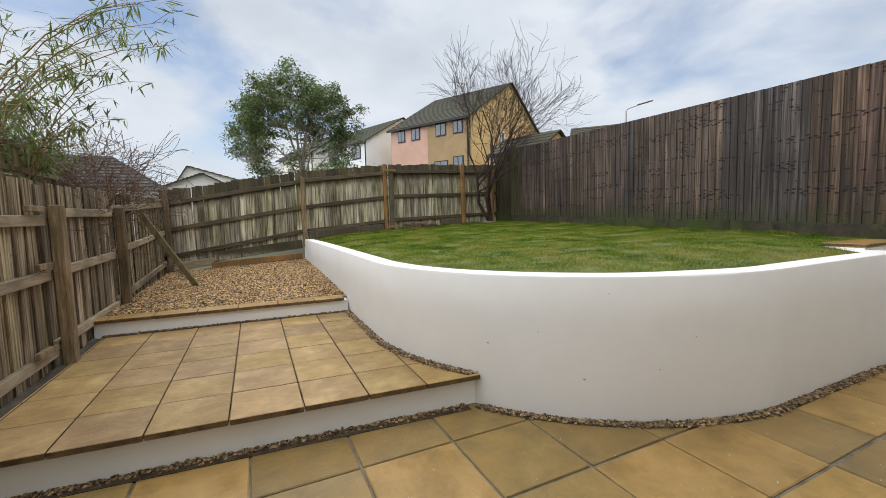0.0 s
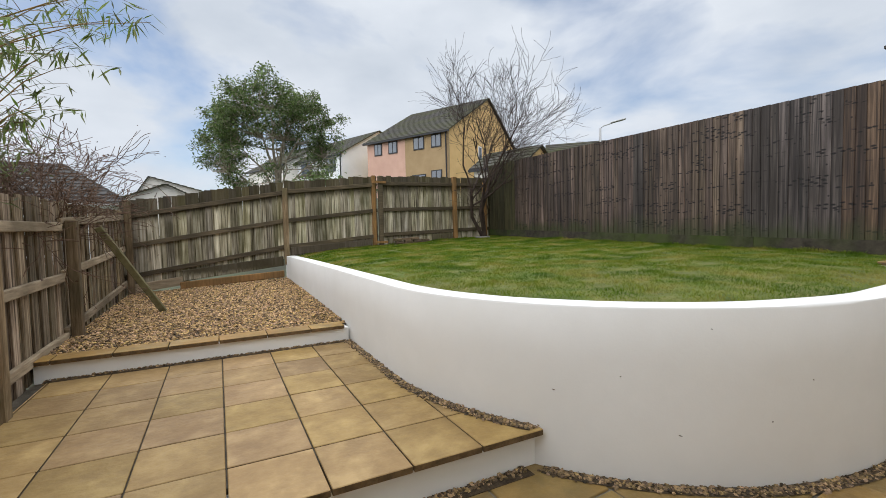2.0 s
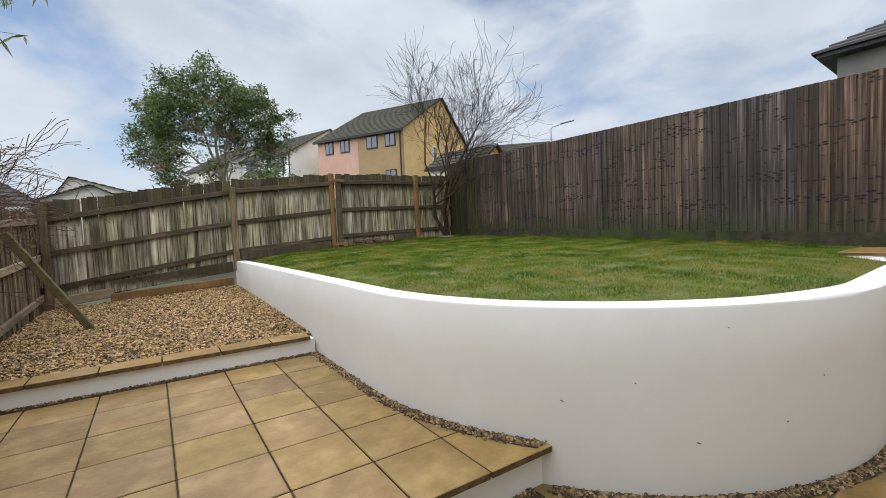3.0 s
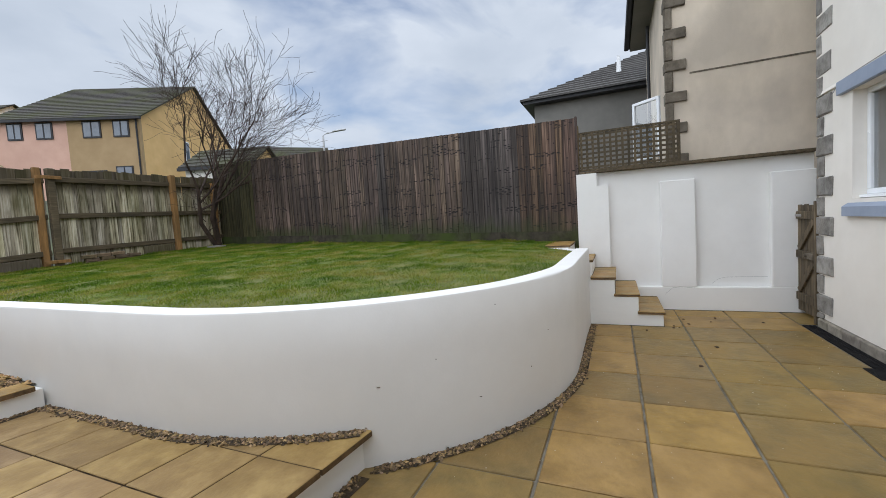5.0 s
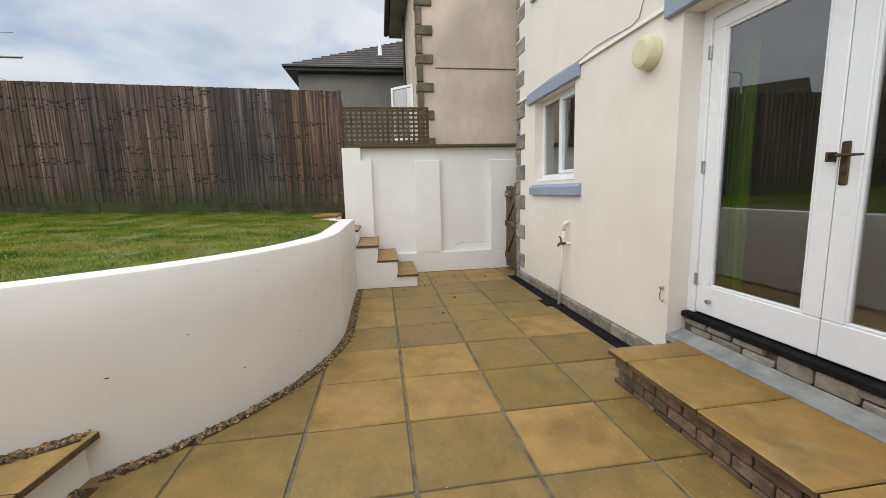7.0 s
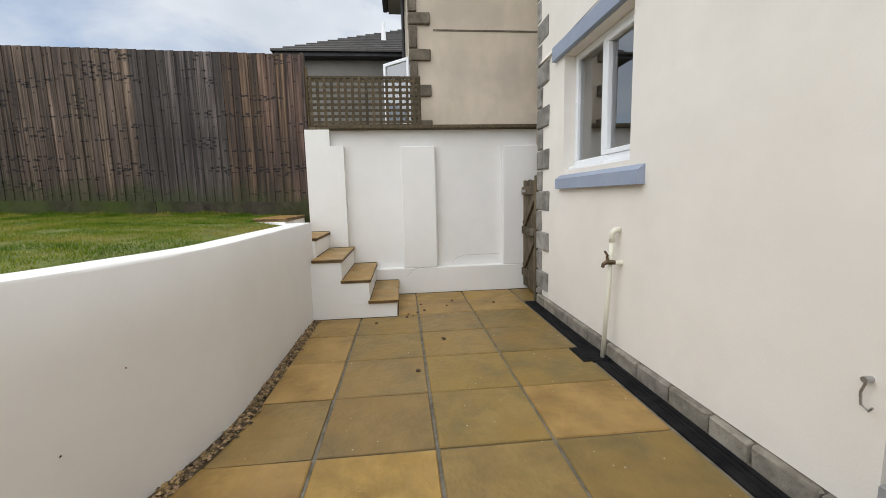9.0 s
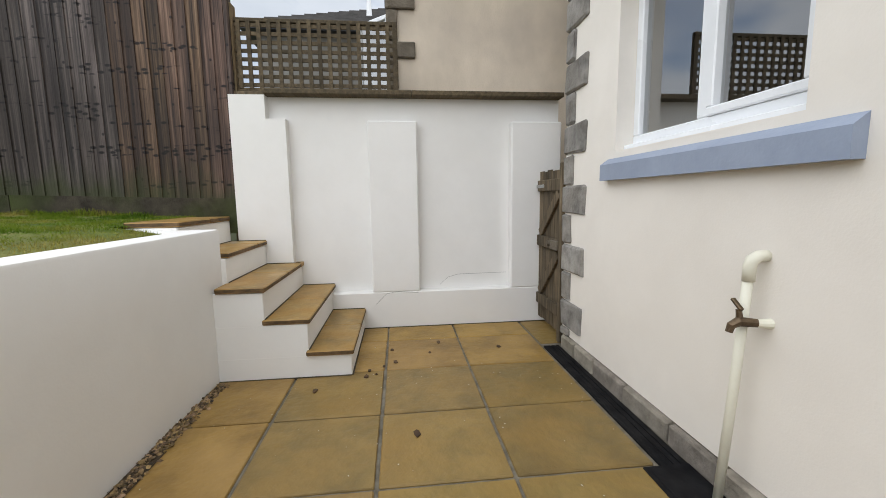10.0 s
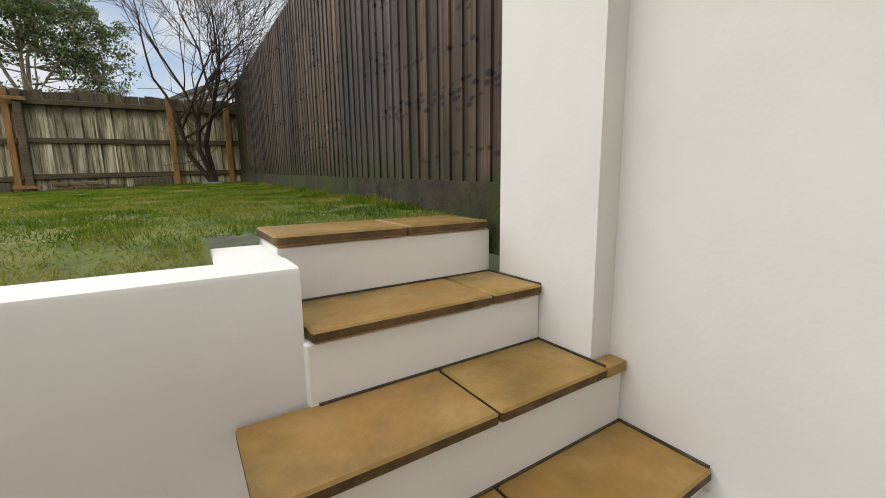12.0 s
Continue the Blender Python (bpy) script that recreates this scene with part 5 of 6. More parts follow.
# ---- far houses ----
def gable_house(name, corner, along, front, depth, eave, rise, base, walls, gable_mat, label, windows=(), gable_windows=(), over=0.25, row_gap=0.33):
    """A house whose front runs from corner in the direction along; the gable stands at the corner end."""
    h = thing(name, (*corner, base), label, "house")
    a = Vector((*along, 0)).normalized()
    d = Vector((-a.y, a.x, 0))
    if d.dot(Vector((*corner, 0))) < 0:
        d = -d
    o = Vector((*corner, 0))

    def P(u, v, z):
        return o + a * u + d * v + Vector((0, 0, z))

    def hexa(u0, u1, v0, v1, z0, z1):
        bm = bmesh.new()
        vs = [bm.verts.new(P(u, v, z)) for u in (u0, u1) for v in (v0, v1) for z in (z0, z1)]
        for q in ((0, 1, 3, 2), (4, 6, 7, 5), (0, 4, 5, 1), (2, 3, 7, 6), (0, 2, 6, 4), (1, 5, 7, 3)):
            bm.faces.new([vs[i] for i in q])
        return bm

    u = 0.0
    for w, m in walls:
        part("front_wall", hexa(u, u + w, 0, 0.25, base, eave), m, h)
        u += w
    length = u
    for k, uu in enumerate((0.0, length - 0.25)):
        bm = bmesh.new()
        ring = [(0.25, base), (depth - 0.25, base), (depth - 0.25, eave), (depth, eave), (depth / 2, eave + rise), (0, eave), (0.25, eave)]
        A = [bm.verts.new(P(uu, v, z)) for v, z in ring]
        B = [bm.verts.new(P(uu + 0.25, v, z)) for v, z in ring]
        bm.faces.new(A), bm.faces.new(B[::-1])
        for i in range(len(ring)):
            j = (i + 1) % len(ring)
            bm.faces.new((A[i], B[i], B[j], A[j]))
        part("gable_wall", bm, gable_mat, h)
    part("rear_wall", hexa(0, length, depth - 0.25, depth, base, eave - 0.01), gable_mat, h)
    sl = rise / (depth / 2)
    for sgn in (0, 1):
        bm = bmesh.new()
        nrow = max(4, int((depth / 2 + over) / row_gap))
        prof = []
        for r in range(nrow):
            v0, v1 = -over + (depth / 2 + over) * r / nrow, -over + (depth / 2 + over) * (r + 1) / nrow
            prof += [(v0, eave + sl * v0 + 0.10), (v1, eave + sl * v1 + 0.06)]
        prof += [(depth / 2, eave + rise), (-over, eave - sl * over)]
        if sgn:
            prof = [(depth - v, z) for v, z in prof]
        A, B = [[bm.verts.new(P(uu, v, z)) for v, z in prof] for uu in (-over, length + over)]
        bm.faces.new(A), bm.faces.new(B[::-1])
        for i in range(len(prof)):
            j = (i + 1) % len(prof)
            bm.faces.new((A[i], B[i], B[j], A[j]))
        part("roof", bm, M_ROOF, h)
    part("gutter", hexa(-over, length + over, -over - 0.08, -over + 0.05, eave - sl * over - 0.10, eave - sl * over + 0.03), M_DARKTRIM, h)
    for (u0, u1, z0, z1) in windows:
        w = part("window", hexa(u0, u1, -0.05, 0.01, z0, z1), M_DARKTRIM, h)
        mid = (u0 + u1) / 2
        for p0, p1 in ((u0 + 0.08, mid - 0.04), (mid + 0.04, u1 - 0.08)):
            part("pane", hexa(p0, p1, -0.065, -0.052, z0 + 0.08, z1 - 0.08), M_FARGLASS, w)
    for (v0, v1, z0, z1) in gable_windows:
        w = part("window", hexa(-0.05, 0.01, v0, v1, z0, z1), M_UPVC, h)
        part("pane", hexa(-0.065, -0.052, v0 + 0.08, v1 - 0.08, z0 + 0.08, z1 - 0.08), M_FARGLASS, w)
    part("downpipe", tube(bmesh.new(), [P(0.12, -0.08, eave - 0.15), P(0.12, -0.08, base)], 0.05, 6), M_DARKTRIM, h)
    return h


M_FARGLASS = mat("sky_reflecting_glass", [(0.06, 0.075, 0.10), (0.11, 0.135, 0.17)], 0.8, rough=0.08, bump=0.0, spec=0.9, rough_var=0.03)
gable_house("pair_of_houses", (14.9, 27.0), (-0.486, 0.873), None, 13.8, 8.96, 3.95, 2.5, ((3.95, M_SHADEDWALL), (3.95, M_PINKWALL)), M_SUNLITWALL,
            "semi-detached houses with pink, tan and apricot render", ((0.55, 1.45, 7.75, 8.72), (2.1, 3.1, 7.75, 8.72), (4.7, 5.6, 7.75, 8.72), (6.3, 7.1, 7.75, 8.72), (0.55, 1.5, 5.2, 6.05), (2.0, 3.3, 5.2, 5.85)),
            ((5.0, 5.6, 6.9, 8.5), (8.0, 8.6, 7.3, 8.3)))
gable_house("white_house", (9.4, 35.9), (-0.365, 0.93), None, 8.6, 8.46, 2.5, 3.0, ((7.4, M_FARWHITE),), M_FARWHITE, "white rendered house with a dark tiled roof", ((0.9, 2.2, 6.9, 8.1), (4.6, 6.3, 6.9, 8.1)))
gable_house("cream_house", (5.6, 42.0), (-0.365, 0.93), None, 8.6, 8.2, 2.5, 3.0, ((7.4, M_CREAM),), M_CREAM, "cream rendered house behind the evergreen tree", ((0.9, 2.2, 6.5, 7.7),))
# bungalows below
def front_gable(name, x0, x1, y, ylen, eave, rise, base, wall_m, label, apex=None):
    h = thing(name, ((x0 + x1) / 2, y, base), label, "house")
    ax = apex if apex is not None else (x0 + x1) / 2
    bm = bmesh.new()
    ring = [(x0, base), (x1, base), (x1, eave), (ax, eave + rise), (x0, eave)]
    A = [bm.verts.new((x, y, z)) for x, z in ring]
    B = [bm.verts.new((x, y + ylen, z)) for x, z in ring]
    bm.faces.new(A), bm.faces.new(B[::-1])
    for i in range(5):
        bm.faces.new((A[i], B[i], B[(i + 1) % 5], A[(i + 1) % 5]))
    part("wall", bm, wall_m, h)
    for xs in (x0, x1):
        s = -1 if xs == x0 else 1
        sl = rise / abs(ax - xs)
        bm = bmesh.new()
        rows, e, prof = 12, 0.35, []
        for r in range(rows):
            for t, dz in ((r / rows, 0.08), ((r + 1) / rows, 0.03)):
                prof.append((lerp(xs + s * e, ax, t), lerp(eave - sl * e, eave + rise, t) + dz))
        prof += [(ax, eave + rise), (xs + s * e, eave - sl * e)]
        A, B = [[bm.verts.new((x, yy, z)) for x, z in prof] for yy in (y - 0.25, y + ylen + 0.25)]
        bm.faces.new(A), bm.faces.new(B[::-1])
        for i in range(len(prof)):
            j = (i + 1) % len(prof)
            bm.faces.new((A[i], B[i], B[j], A[j]))
        part("roof", bm, M_ROOF, h)
    return h


front_gable("bungalow", -4.35, -1.1, 26.0, 9.0, 3.45, 0.72, 0.8, M_CREAM, "cream gabled bungalow with a dark tiled roof", apex=-2.5)
front_gable("far_house", -5.6, 0.8, 38.0, 8.0, 4.4, 1.6, 1.6, M_CREAM, "distant cream house with a mossy tiled roof", apex=-4.6)

# hip-roofed house
hip = thing("hip_roofed_house", (16, -2, 0.9), "grey rendered house with a dark hipped tile roof", "house")
part("wall", boxed(12.65, 20.0, -9.0, 3.5, 0.5, 5.05), M_GREYWALL, hip)
part("fascia", boxed(12.33, 20.3, -9.3, 3.8, 5.02, 5.17, 0.01), M_DARKTRIM, hip)


def hip_roof(parent, x0, x1, y0, y1, z, rise, rows, material):
    bm = bmesh.new()
    half = min(x1 - x0, y1 - y0) / 2
    vl = [bm.verts.new((*p, z - 0.01)) for p in ((x0, y0), (x1, y0), (x1, y1), (x0, y1))]
    for r in range(rows):
        a, b = half * r / rows, half * (r + 1) / rows
        za, zb = z + rise * r / rows + 0.045, z + rise * (r + 1) / rows + 0.005
        A = [(x0 + a, y0 + a), (x1 - a, y0 + a), (x1 - a, y1 - a), (x0 + a, y1 - a)]
        B = [(x0 + b, y0 + b), (x1 - b, y0 + b), (x1 - b, y1 - b), (x0 + b, y1 - b)]
        va = [bm.verts.new((*p, za)) for p in A]
        vb = [bm.verts.new((*p, zb)) for p in B]
        for i in range(4):
            j = (i + 1) % 4
            bm.faces.new((va[i], va[j], vb[j], vb[i]))
            bm.faces.new((vl[i], vl[j], va[j], va[i]))
        vl = vb
    part("roof", bm, material, parent)


lb = thing("roofed_bungalow", (-8, 21, 0.2), "white bungalow with a dark hipped roof behind the shrub", "house")
part("wall", boxed(-14.0, -3.55, 19.35, 22.7, -0.1, 2.7), M_FARWHITE, lb)
part("fascia", boxed(-14.3, -3.25, 19.05, 23.0, 2.66, 2.79), M_FARWHITE, lb)
hip_roof(lb, -14.35, -3.2, 19.0, 23.05, 2.76, 1.55, 11, M_ROOFGREY)
hip_roof(hip, 12.25, 20.35, -9.4, 3.87, 5.13, 2.2, 16, M_ROOFGREY)
part("vent_pipe", tube(bmesh.new(), [(13.7, 1.0, 5.8), (13.7, 1.0, 6.42)], [0.08, 0.05], 8), M_FARWHITE, hip)
gable_house("outbuilding", (12.9, 16.2), (-0.35, 0.94), None, 3.2, 4.75, 0.95, 0.9, ((3.0, M_CREAM),), M_SUNLITWALL, "small gabled outbuilding with a dark tiled roof", over=0.2)
gable_house("distant_house", (31.0, 26.0), (-0.7, 0.72), None, 6.0, 7.9, 1.95, 1.2, ((5.2, M_CREAM),), M_CREAM, "distant house with a plain dark tiled roof")

# street lamp
lamp = thing("street_lamp", (26.5, 22.9, 1.3), "grey steel street lamp with a flat lantern", "street lamp")
part("column", tube(bmesh.new(), [(26.5, 22.9, 0.9), (26.5, 22.9, 9.2), (26.7, 22.8, 9.4), (27.2, 22.3, 9.58)], [0.11, 0.07, 0.05, 0.045], 8), M_STEEL, lamp)
bm = bmesh.new()
beam(bm, (27.1, 22.4, 9.6), (27.9, 21.65, 9.82), 0.3, 0.13, bevel=0.04)
part("lantern", bm, M_STEEL, lamp)


# ---- trees ----
def branch(bm, p, d, length, r, depth, rngt, tips, spread=0.5, droop=0.0, up=0.1, kids=(2, 3), sides=6, wob=0.18):
    pts, rad = [Vector(p)], [r]
    d = Vector(d).normalized()
    n = 5
    for i in range(n):
        d = (d + Vector((rngt.gauss(0, wob), rngt.gauss(0, wob), rngt.gauss(0, wob) + up - droop * i / n))).normalized()
        pts.append(pts[-1] + d * length / n)
        rad.append(max(0.0030, r * (1 - 0.55 * (i + 1) / n)))
    tube(bm, pts, rad, sides if r > 0.02 else 4, cap=False)
    if depth == 0:
        tips.append((pts[-1], d))
        tips.append((pts[3], d))
        return
    for i in range(rngt.randint(*kids)):
        k = rngt.randint(2, n)
        nd = (d + Vector((rngt.gauss(0, spread), rngt.gauss(0, spread), rngt.gauss(0, spread) * 0.7))).normalized()
        branch(bm, pts[k], nd, length * rngt.uniform(0.55, 0.82), rad[k] * rngt.uniform(0.5, 0.75), depth - 1, rngt, tips, spread, droop, up, kids, sides, wob)


def leaves(name, spots, size, material, rngt, parent, slim=0.45, droop=0.0, fold=0.25):
    """Small folded leaves: two triangles each side of a midrib."""
    v, f = [], []
    for p in spots:
        a, t = rngt.uniform(0, math.tau), rngt.gauss(-droop, 0.5)
        dirv = Vector((math.cos(a) * math.cos(t), math.sin(a) * math.cos(t), math.sin(t)))
        s = dirv.cross(Vector((rngt.gauss(0, 0.4), rngt.gauss(0, 0.4), 1))).normalized()
        u = s.cross(dirv)
        L = size * rngt.uniform(0.6, 1.35)
        w = L * slim
        k = len(v)
        v += [p, p + dirv * L * 0.45 + s * w * 0.5 + u * w * fold, p + dirv * L, p + dirv * L * 0.45 - s * w * 0.5 + u * w * fold]
        f += [(k, k + 1, k + 2), (k, k + 2, k + 3)]
    me = bpy.data.meshes.new(name)
    me.from_pydata([tuple(q) for q in v], [], f)
    me.materials.append(material)
    o = new(name, me)
    hang(o, parent)
    return o


# evergreen
trng = random.Random(12)
ever = thing("evergreen_tree", (1.62, 17.2, 0.6), "round-crowned evergreen tree with pale branching trunk", "tree")
bm = bmesh.new()
stem = [Vector(p) for p in ((1.62, 17.2, 0.4), (1.66, 17.2, 1.8), (1.78, 17.2, 2.75))]
tube(bm, stem, [0.17, 0.14, 0.12], 10)
tube(bm, [(1.45, 17.1, 0.4), (1.25, 17.1, 1.6), (0.95, 17.1, 2.5), (0.35, 17.2, 3.3)], [0.10, 0.085, 0.06, 0.035], 8)
limbs = []
for dx, dy, h, r in ((-1.3, 0.3, 2.3, 0.06), (-0.75, -0.5, 3.1, 0.07), (-0.15, 0.4, 3.7, 0.08), (0.5, -0.3, 3.5, 0.07), (1.1, 0.4, 2.9, 0.06), (1.55, -0.4, 1.9, 0.05), (-1.6, -0.3, 1.3, 0.045), (0.2, -1.0, 2.4, 0.05), (0.1, 1.0, 2.6, 0.05)):
    a = stem[2] + Vector((0, 0, trng.uniform(-0.5, 0.1)))
    b = a + Vector((dx, dy, h))
    pts = [a.lerp(b, t) + Vector((-dx * 0.22 * math.sin(math.pi * t) + trng.gauss(0, 0.05), trng.gauss(0, 0.05), 0)) for t in (0, 0.2, 0.4, 0.6, 0.8, 1)]
    tube(bm, pts, [r, r * 0.9, r * 0.75, r * 0.6, r * 0.42, r * 0.25], 7, cap=False)
    limbs += pts[2:]
spots = []
for k in range(520):
    a, e = trng.uniform(0, math.tau), trng.uniform(-0.82, 1.0)
    rr = trng.uniform(0.5, 1.0) ** 0.5
    lump = 1.0 + 0.10 * math.sin(3 * a + 1.0) + 0.09 * math.sin(5 * a + 4 * e) + 0.06 * math.sin(9 * a + 7 * e)
    wide = math.sqrt(1 - abs(e) ** (3.2 if e > 0 else 2.4))
    c = Vector((1.55 + 0.22 * max(0.0, e) + 2.3 * rr * lump * math.cos(a) * wide, 17.2 + 1.9 * rr * math.sin(a) * wide, 4.78 + 2.42 * rr * lump * e))
    low_mid = e < 0.05 and abs(c.x - 1.75) < 1.25
    if low_mid and trng.random() < 0.75:
        continue
    base = min(limbs, key=lambda p: (p - c).length + (0.8 if p.z > c.z else 0))
    mid = base.lerp(c, 0.5) + Vector((trng.gauss(0, 0.08), trng.gauss(0, 0.08), trng.gauss(0, 0.06) - 0.04))
    tube(bm, [base, mid, c], [0.022, 0.015, 0.006], 4, cap=False)
    for _ in range(4):
        tube(bm, [c, c + Vector((trng.gauss(0, 0.16), trng.gauss(0, 0.16), trng.gauss(0, 0.14)))], [0.006, 0.003], 3, cap=False)
    sz = trng.uniform(0.09, 0.19)
    for _ in range(int((26 + 330 * sz) * (1.0 if e > 0.0 else 0.6))):
        q = Vector((trng.gauss(0, 1), trng.gauss(0, 1), trng.gauss(0, 0.7)))
        spots.append(c + q * sz * min(1.0, 1.8 / max(q.length, 0.01)))
part("trunk", bm, M_BARK, ever)
leaves("crown", spots, 0.115, M_LEAFDARK, trng, ever, 0.45, 0.3)

# bare tree in the corner
bare = thing("bare_tree", (5.72, 9.4, 1.2), "leafless young tree with many fine upright twigs", "tree")
bm, tips = bmesh.new(), []
trng = random.Random(21)
stems = [((5.74, 9.4, 1.25), (5.5, 9.25, 1.9), (5.55, 9.1, 2.6)), ((5.74, 9.4, 1.25), (5.62, 9.35, 2.0), (5.85, 9.2, 2.9)), ((5.70, 9.42, 1.25), (5.35, 9.4, 1.8), (5.2, 9.2, 2.5))]
trunk = bmesh.new()
for a, b, c in stems:
    tube(trunk, [a, b, c], [0.05, 0.042, 0.032], 8)
    for k in range(4):
        ang = trng.uniform(0, math.tau)
        branch(bm, Vector(b).lerp(Vector(c), 0.4 + 0.2 * k), (math.cos(ang) * 0.6 + 0.36, math.sin(ang) * 0.5 - 0.22, 0.85), 1.5, 0.024, 3, trng, tips, 0.5, 0.02, 0.03, (4, 5), 6, 0.13)
for k in range(16):
    ang = trng.uniform(0, math.tau)
    branch(bm, (5.5 + trng.uniform(-0.2, 0.2), 9.3, 1.6 + 0.08 * k), (math.cos(ang), math.sin(ang) - 0.3, 0.5), 0.55, 0.009, 1, trng, tips, 0.6, 0.0, 0.05)
part("trunk", trunk, M_DARKBARK, bare)
part("branch_crown", bm, M_DARKBARK, bare)
solo("fallen_slate", boxed(5.5, 5.82, 9.3, 9.5, 1.27, 1.315, 0.01), M_STONE, "grey flat stone lying at the tree foot", "stone")

# low evergreen bush behind the back fence
bush = thing("evergreen_bush", (2.6, 11.6, 0.3), "low leafy green bush behind the back fence", "bush")
bm, spots = bmesh.new(), []
for k in range(26):
    c = Vector((2.3 + trng.gauss(0, 0.5), 11.6 + trng.gauss(0, 0.25), 2.35 + trng.gauss(0, 0.3)))
    tube(bm, [(2.4, 11.6, 0.0), Vector((2.4, 11.6, 1.2)).lerp(c, 0.5), c], [0.03, 0.018, 0.005], 5, cap=False)
    spots += [c + Vector((trng.gauss(0, 0.16), trng.gauss(0, 0.16), trng.gauss(0, 0.13))) for _ in range(110)]
part("stem", bm, M_DARKBARK, bush)
leaves("foliage", spots, 0.09, M_LEAFDARK, trng, bush, 0.5, 0.1)

# red-twigged shrub behind the side fence
shrub = thing("twiggy_shrub", (-2.7, 8.2, 0.2), "leafless red-brown twiggy shrub behind the fence", "shrub")
bm, tips = bmesh.new(), []
trng = random.Random(31)
for k in range(70):
    ang, rr = trng.uniform(0, math.tau), trng.uniform(0, 0.6)
    branch(bm, (-2.65 + rr * math.cos(ang), 6.7 + 1.7 * rr * math.sin(ang), 1.1), (math.cos(ang) * 0.35, math.sin(ang) * 0.45, 1.0), 0.95, 0.014, 3, trng, tips, 0.55, 0.03, 0.02, (2, 4), 5, 0.2)
part("branchwork", bm, M_REDTWIG, shrub)
spots = [p + Vector((trng.gauss(0, 0.06), trng.gauss(0, 0.06), trng.gauss(0, 0.06))) for p, d in tips[::3]]
leaves("bud_growth", spots, 0.03, M_REDTWIG, trng, shrub, 0.8)

# willowy bamboo by the fence
bamboo = thing("bamboo_clump", (-2.35, 4.7, 0.1), "arching bamboo with slender drooping leaves over the fence", "bamboo")
bm = bmesh.new()
trng = random.Random(44)
spots = []
for k in range(27):
    x0, y0 = -2.35 + trng.uniform(-0.35, 0.2), 4.9 + trng.uniform(-0.7, 0.9)
    h = trng.uniform(2.3, 3.6)
    lean = Vector((trng.uniform(0.0, 1.75), trng.uniform(-0.5, 0.6), 0)) * (1.0 if k % 3 else 0.35)
    pts = [Vector((x0, y0, 0.0)) + lean * (t ** 2.2) + Vector((0, 0, h * math.sin(t * 1.35) / math.sin(1.35))) for t in (0, 0.2, 0.4, 0.6, 0.75, 0.88, 1.0)]
    tube(bm, pts, [0.010, 0.010, 0.009, 0.007, 0.005, 0.004, 0.002], 5, cap=False)
    for t in range(2, 7):
        for _ in range(3):
            q = pts[t].lerp(pts[t - 1], trng.random())
            e = q + Vector((trng.uniform(-0.25, 0.4), trng.uniform(-0.3, 0.3), trng.uniform(-0.05, 0.12)))
            tube(bm, [q, (q + e) / 2 + Vector((0, 0, 0.03)), e], [0.003, 0.002, 0.0015], 3, cap=False)
            for i in range(9):
                spots.append(q.lerp(e, 0.3 + 0.09 * i) + Vector((trng.gauss(0, 0.012), trng.gauss(0, 0.012), 0)))
part("stem", bm, M_CANE, bamboo)
for k in range(1500):
    spots.append(Vector((-2.35 + trng.gauss(0, 0.17), 5.7 + trng.gauss(0, 0.55), 2.15 + abs(trng.gauss(0, 0.32)))))
leaves("leaves", spots, 0.13, M_LEAFBAMBOO, trng, bamboo, 0.13, 0.55, 0.15)
low_trellis = thing("old_trellis", (-2.05, 5.0, 1.8), "old brown trellis strip above the fence", "trellis")
for k in range(8):
    y0 = 4.1 + 0.25 * k
    part("upright", boxed(-2.06, -2.025, y0 - 0.022, y0 + 0.022, 0.0, 2.21, 0.003), M_POST, low_trellis)
for z0 in (1.98, 2.2):
    part("slat", boxed(-2.024, -2.005, 3.6, 5.9, z0, z0 + 0.05, 0.003), M_POST, low_trellis)


# ---- dark earth gap and pebbles along the wall foot and risers ----
bm = bmesh.new()
for zz, keep_up in ((0.003, False), (UP + 0.003, True)):
    o_, i_ = wall_line(-0.085, 60), wall_line(0.02, 60)
    prev = None
    for (ax, ay), (bx, by) in zip(o_, i_):
        up_here = ay > edge1(ax) + 0.0
        if up_here != keep_up or ay > 5.42 or ax > 5.14:
            prev = None
            continue
        cur = [bm.verts.new((ax, ay, zz)), bm.verts.new((bx, by, zz))]
        if prev:
            bm.faces.new((prev[0], cur[0], cur[1], prev[1]))
        prev = cur
solo("soil_gap", bm, M_SOIL, "dark earth gap filled with pebbles along the wall", "soil", kind="structure")
for f, zz, x1 in ((edge1, 0.003, 1.32), (edge2, UP + 0.003, 0.97)):
    solo("soil_gap_riser", skew(boxed(LOWX + 0.1, x1, -0.045, 0.045, zz - 0.004, zz), f), M_SOIL, "dark earth gap at the foot of the riser", "soil", kind="structure")
prng = np.random.default_rng(9)
pl = []
line = wall_line(-0.038, 60)
for (ax, ay), (bx, by) in zip(line, line[1:]):
    L = math.hypot(bx - ax, by - ay)
    for _ in range(int(L * 820)):
        t = prng.uniform()
        x, y = ax + (bx - ax) * t, ay + (by - ay) * t
        o = prng.normal(0, 0.021)
        nx_, ny_ = -(by - ay) / L, (bx - ax) / L
        x, y = x + nx_ * o, y + ny_ * o
        if y > 5.4 or x > 5.12:
            continue
        zz = UP if y > edge1(x) + 0.02 else 0.0
        if zz == 0 and y > edge1(x) - 0.02:
            continue
        pl.append((x, y, zz + prng.uniform(-0.008, 0.01)))
for f, zz, x1 in ((edge1, 0.0, 1.3), (edge2, UP, 0.95)):
    for _ in range(1500):
        x = prng.uniform(LOWX + 0.1, x1)
        o = abs(prng.normal(0, 0.026))
        pl.append((x, f(x) + 0.04 - o, zz + 0.008 - 0.2 * o + prng.uniform(-0.008, 0.008)))
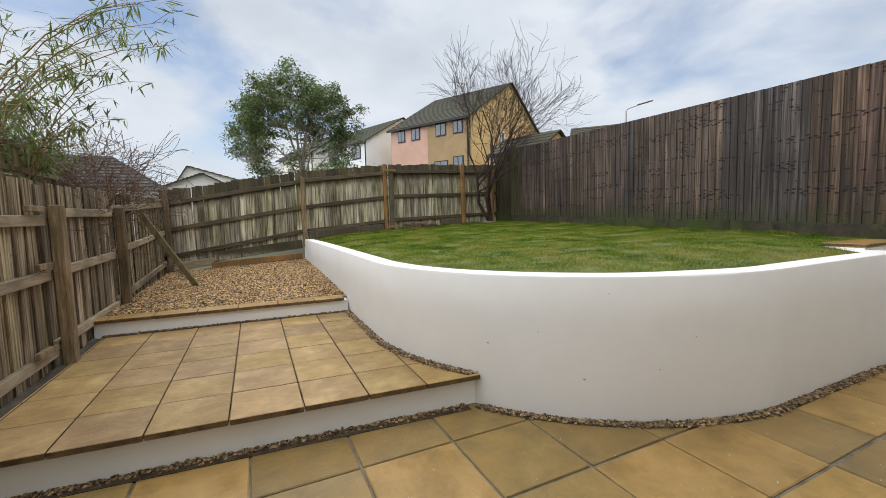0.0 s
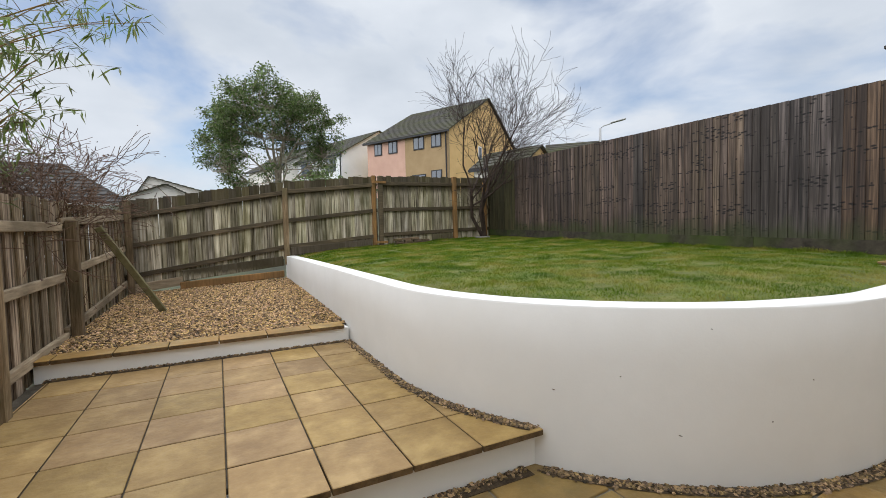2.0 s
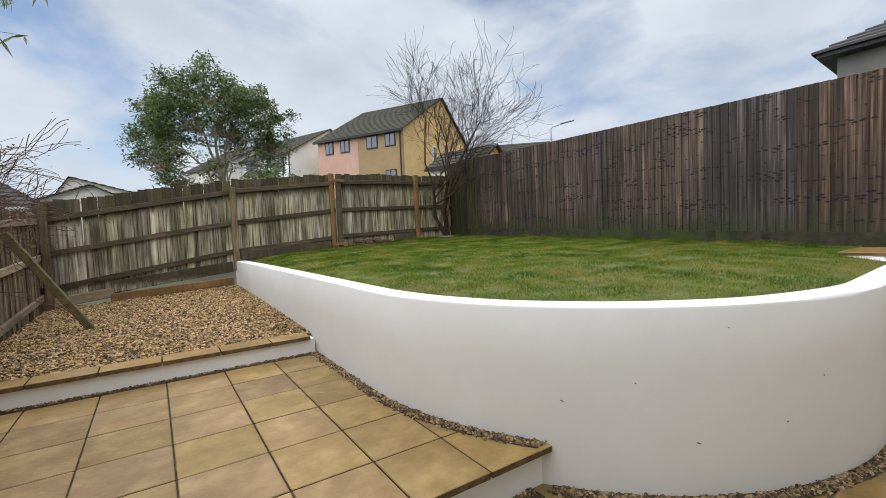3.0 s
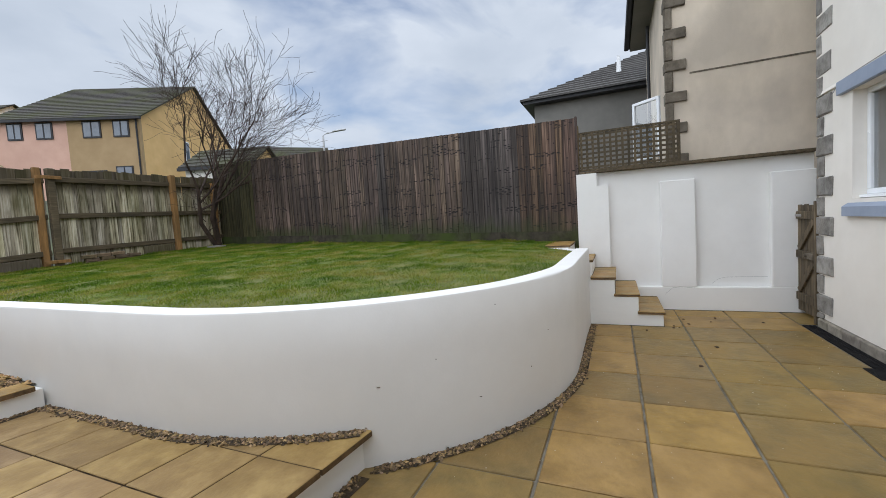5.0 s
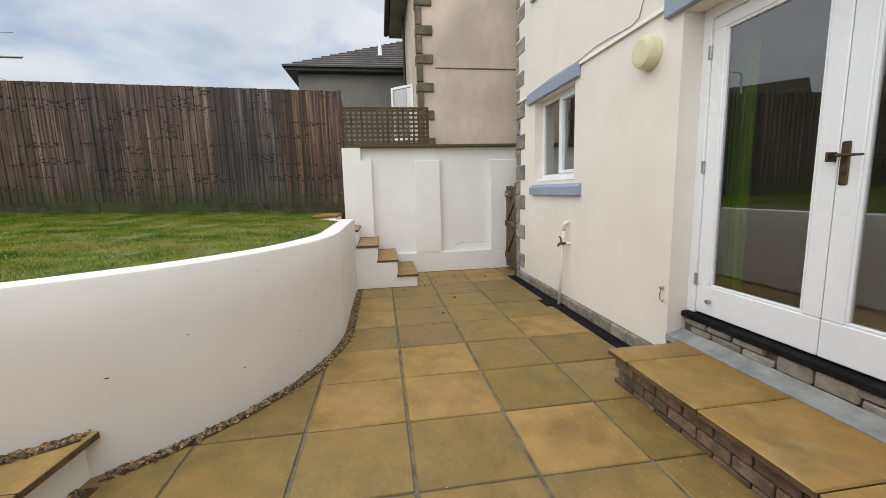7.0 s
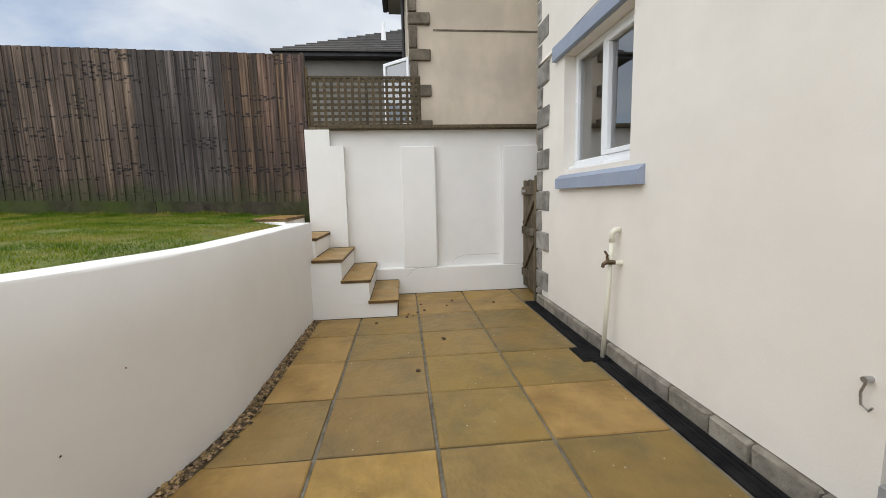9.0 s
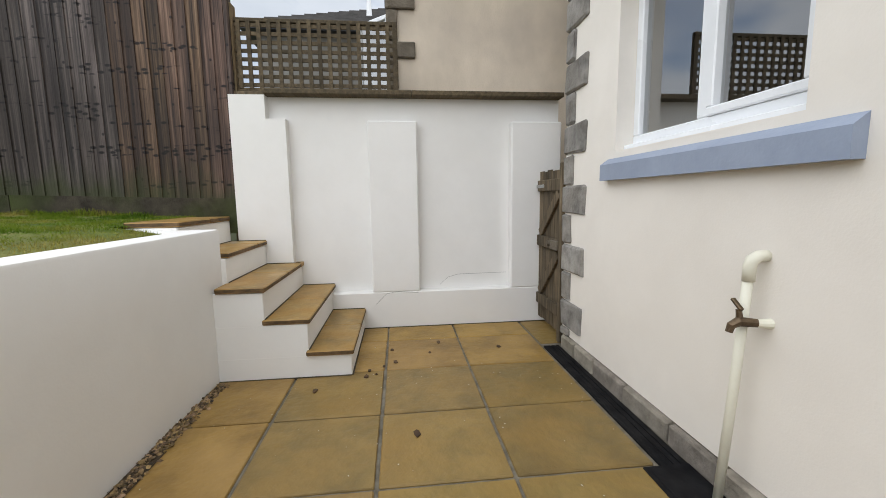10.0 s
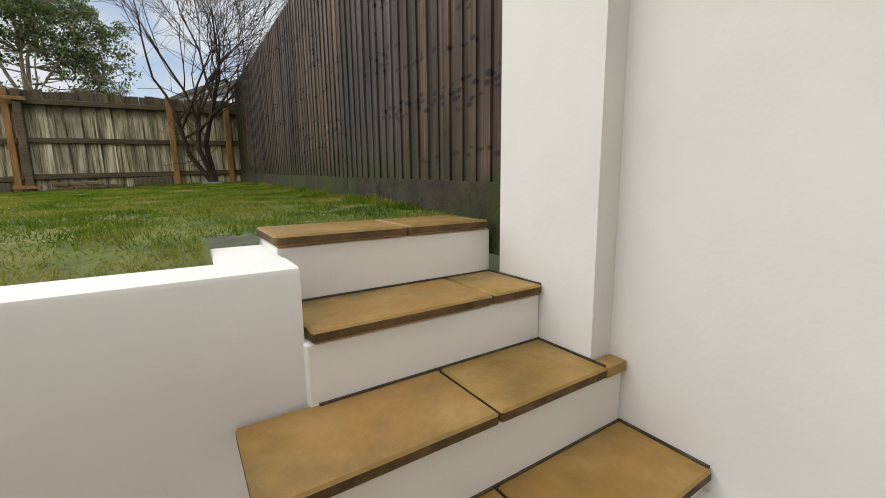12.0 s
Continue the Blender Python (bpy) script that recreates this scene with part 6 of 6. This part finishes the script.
tagged(scatter_stones("pebbles", pl, 0.0132, M_PEBBLE, prng), "brown pebbles filling the gap along the wall", "pebbles", kind="stuff")

# small tapered slug-like specks on the white walls
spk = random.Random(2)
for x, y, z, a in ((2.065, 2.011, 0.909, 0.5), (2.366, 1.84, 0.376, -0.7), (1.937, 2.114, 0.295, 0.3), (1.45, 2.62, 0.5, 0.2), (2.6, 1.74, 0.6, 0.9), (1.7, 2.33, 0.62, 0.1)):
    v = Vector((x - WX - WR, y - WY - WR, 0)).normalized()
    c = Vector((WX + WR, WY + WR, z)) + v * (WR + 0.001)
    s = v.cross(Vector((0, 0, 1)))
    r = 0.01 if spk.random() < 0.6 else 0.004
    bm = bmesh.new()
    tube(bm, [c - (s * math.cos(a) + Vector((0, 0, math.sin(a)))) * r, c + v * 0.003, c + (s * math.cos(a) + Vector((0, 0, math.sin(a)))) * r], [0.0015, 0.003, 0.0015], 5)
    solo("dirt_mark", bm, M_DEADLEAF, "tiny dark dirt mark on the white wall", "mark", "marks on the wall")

# litter on the paving
for x, y in ((5.35, 0.42), (5.28, 0.50), (5.72, 0.06), (5.5, 0.15), (5.12, 0.62), (4.95, 0.93), (4.4, 0.3), (5.55, -0.42), (3.75, 0.55), (5.22, 0.6), (5.15, 0.55), (5.6, 0.45)):
    r = spk.uniform(0.016, 0.04)
    lf = bmesh.new()
    pts = [(x + r * math.cos(k * math.tau / 6) * spk.uniform(0.6, 1.2), y + 0.55 * r * math.sin(k * math.tau / 6) * spk.uniform(0.6, 1.2)) for k in range(6)]
    prism(lf, pts, 0.002, 0.007)
    solo("dead_leaf", lf, M_DEADLEAF, "curled dark dead leaf lying on the paving", "leaf", "dead leaves")
pl = [(*p, 0.002) for p in prng.uniform((0.2, -0.75), (6.1, 2.4), (260, 2)) if not inside_lawn(*p, -0.1)]
tagged(scatter_stones("grit", pl, 0.0035, M_PAPERBIT, prng), "pale grit scattered on the paving", "grit", kind="stuff")

# ---- paving slabs, last ----
def slab_mesh(w, h, t, material, bev=0.006):
    bm = box(bmesh.new(), -w / 2, w / 2, -h / 2, h / 2, -t, 0, bev)
    for v in bm.verts:
        v.co += Vector((srng.uniform(-0.002, 0.002), srng.uniform(-0.002, 0.002), 0))
    return mesh_of(bm, "slab", material)


xs = [5.22 + 0.605 - 0.603 * k for k in range(13)]
ys = [-0.778] + [-0.735 + 0.612 * k for k in range(1, 7)]
cuts = [LOWX + 0.2] + sorted(x for x in xs if x > LOWX + 0.3) + [6.195]
rows = ys[0:6] + [2.96]
OCHRE = ((3.11, -0.43), (5.52, -0.43), (5.52, 0.18), (5.52, 0.8), (6.0, -0.43), (6.0, 0.18), (6.0, 0.8), (3.71, 1.4), (4.31, 1.4), (4.92, 1.4), (2.5, 0.8), (1.9, 0.8), (1.9, 1.4), (1.3, 0.18), (0.7, 2.0), (-0.5, 2.6), (2.5, 1.4), (0.1, 1.4))
full = {q: [slab_mesh(0.588, 0.594, 0.04, q) for _ in range(4)] for q in (M_SLAB, M_OCHRE)}
for i in range(len(cuts) - 1):
    for j in range(len(rows) - 1):
        x0, x1, y0, y1 = cuts[i], cuts[i + 1], rows[j], rows[j + 1]
        if inside_lawn(x0, y0, 0.25) or x1 - x0 < 0.05 or y1 - y0 < 0.05:
            continue
        w, h = x1 - x0 - 0.014, y1 - y0 - 0.014
        stone_m = M_OCHRE if any(x0 < ox < x1 and y0 < oy < y1 for ox, oy in OCHRE) else M_SLAB
        me = full[stone_m][(i * 3 + j) % 4] if abs(w - 0.589) < 0.006 and abs(h - 0.598) < 0.006 else slab_mesh(w, h, 0.04, stone_m)
        piece("slab", me, Matrix.Translation(((x0 + x1) / 2, (y0 + y1) / 2, srng.uniform(-0.002, 0.001))) @ Matrix.Rotation(srng.uniform(-0.003, 0.003), 4, "X"), patio)
piece("slab", slab_mesh(0.60, 0.32, 0.04, M_SLAB), Matrix.Translation((5.89, -0.955, -0.002)), patio)
upper = bpy.data.objects["patio_upper_bed"]
uxs = [LOWX + 0.12, -1.64, -1.2, -0.755, -0.31, 0.135, 0.56, 0.985, 1.42]


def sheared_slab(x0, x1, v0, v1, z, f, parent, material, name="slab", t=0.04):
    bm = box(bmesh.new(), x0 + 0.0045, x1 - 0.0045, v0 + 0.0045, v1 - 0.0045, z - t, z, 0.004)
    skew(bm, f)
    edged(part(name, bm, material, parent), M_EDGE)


for i in range(len(uxs) - 1):
    for j in range(6):
        v0, v1 = -0.02 + 0.445 * j, -0.02 + 0.445 * (j + 1)
        v1 = min(v1, 2.64)
        if inside_lawn(uxs[i], edge1(uxs[i]) + v0, 0.12) or v1 - v0 < 0.1:
            continue
        sheared_slab(uxs[i], uxs[i + 1], v0, v1, UP + srng.uniform(-0.001, 0.002), edge1, upper, M_SLABUP)
copr = bpy.data.objects["gravel_riser"]
for a, b in zip([LOWX + 0.03, -1.63, -1.19, -0.76, -0.33, 0.12, 0.56], [-1.63, -1.19, -0.76, -0.33, 0.12, 0.56, 0.93]):
    sheared_slab(a, b, -0.025, 0.215, TOP, edge2, copr, M_TREAD, "coping_slab")
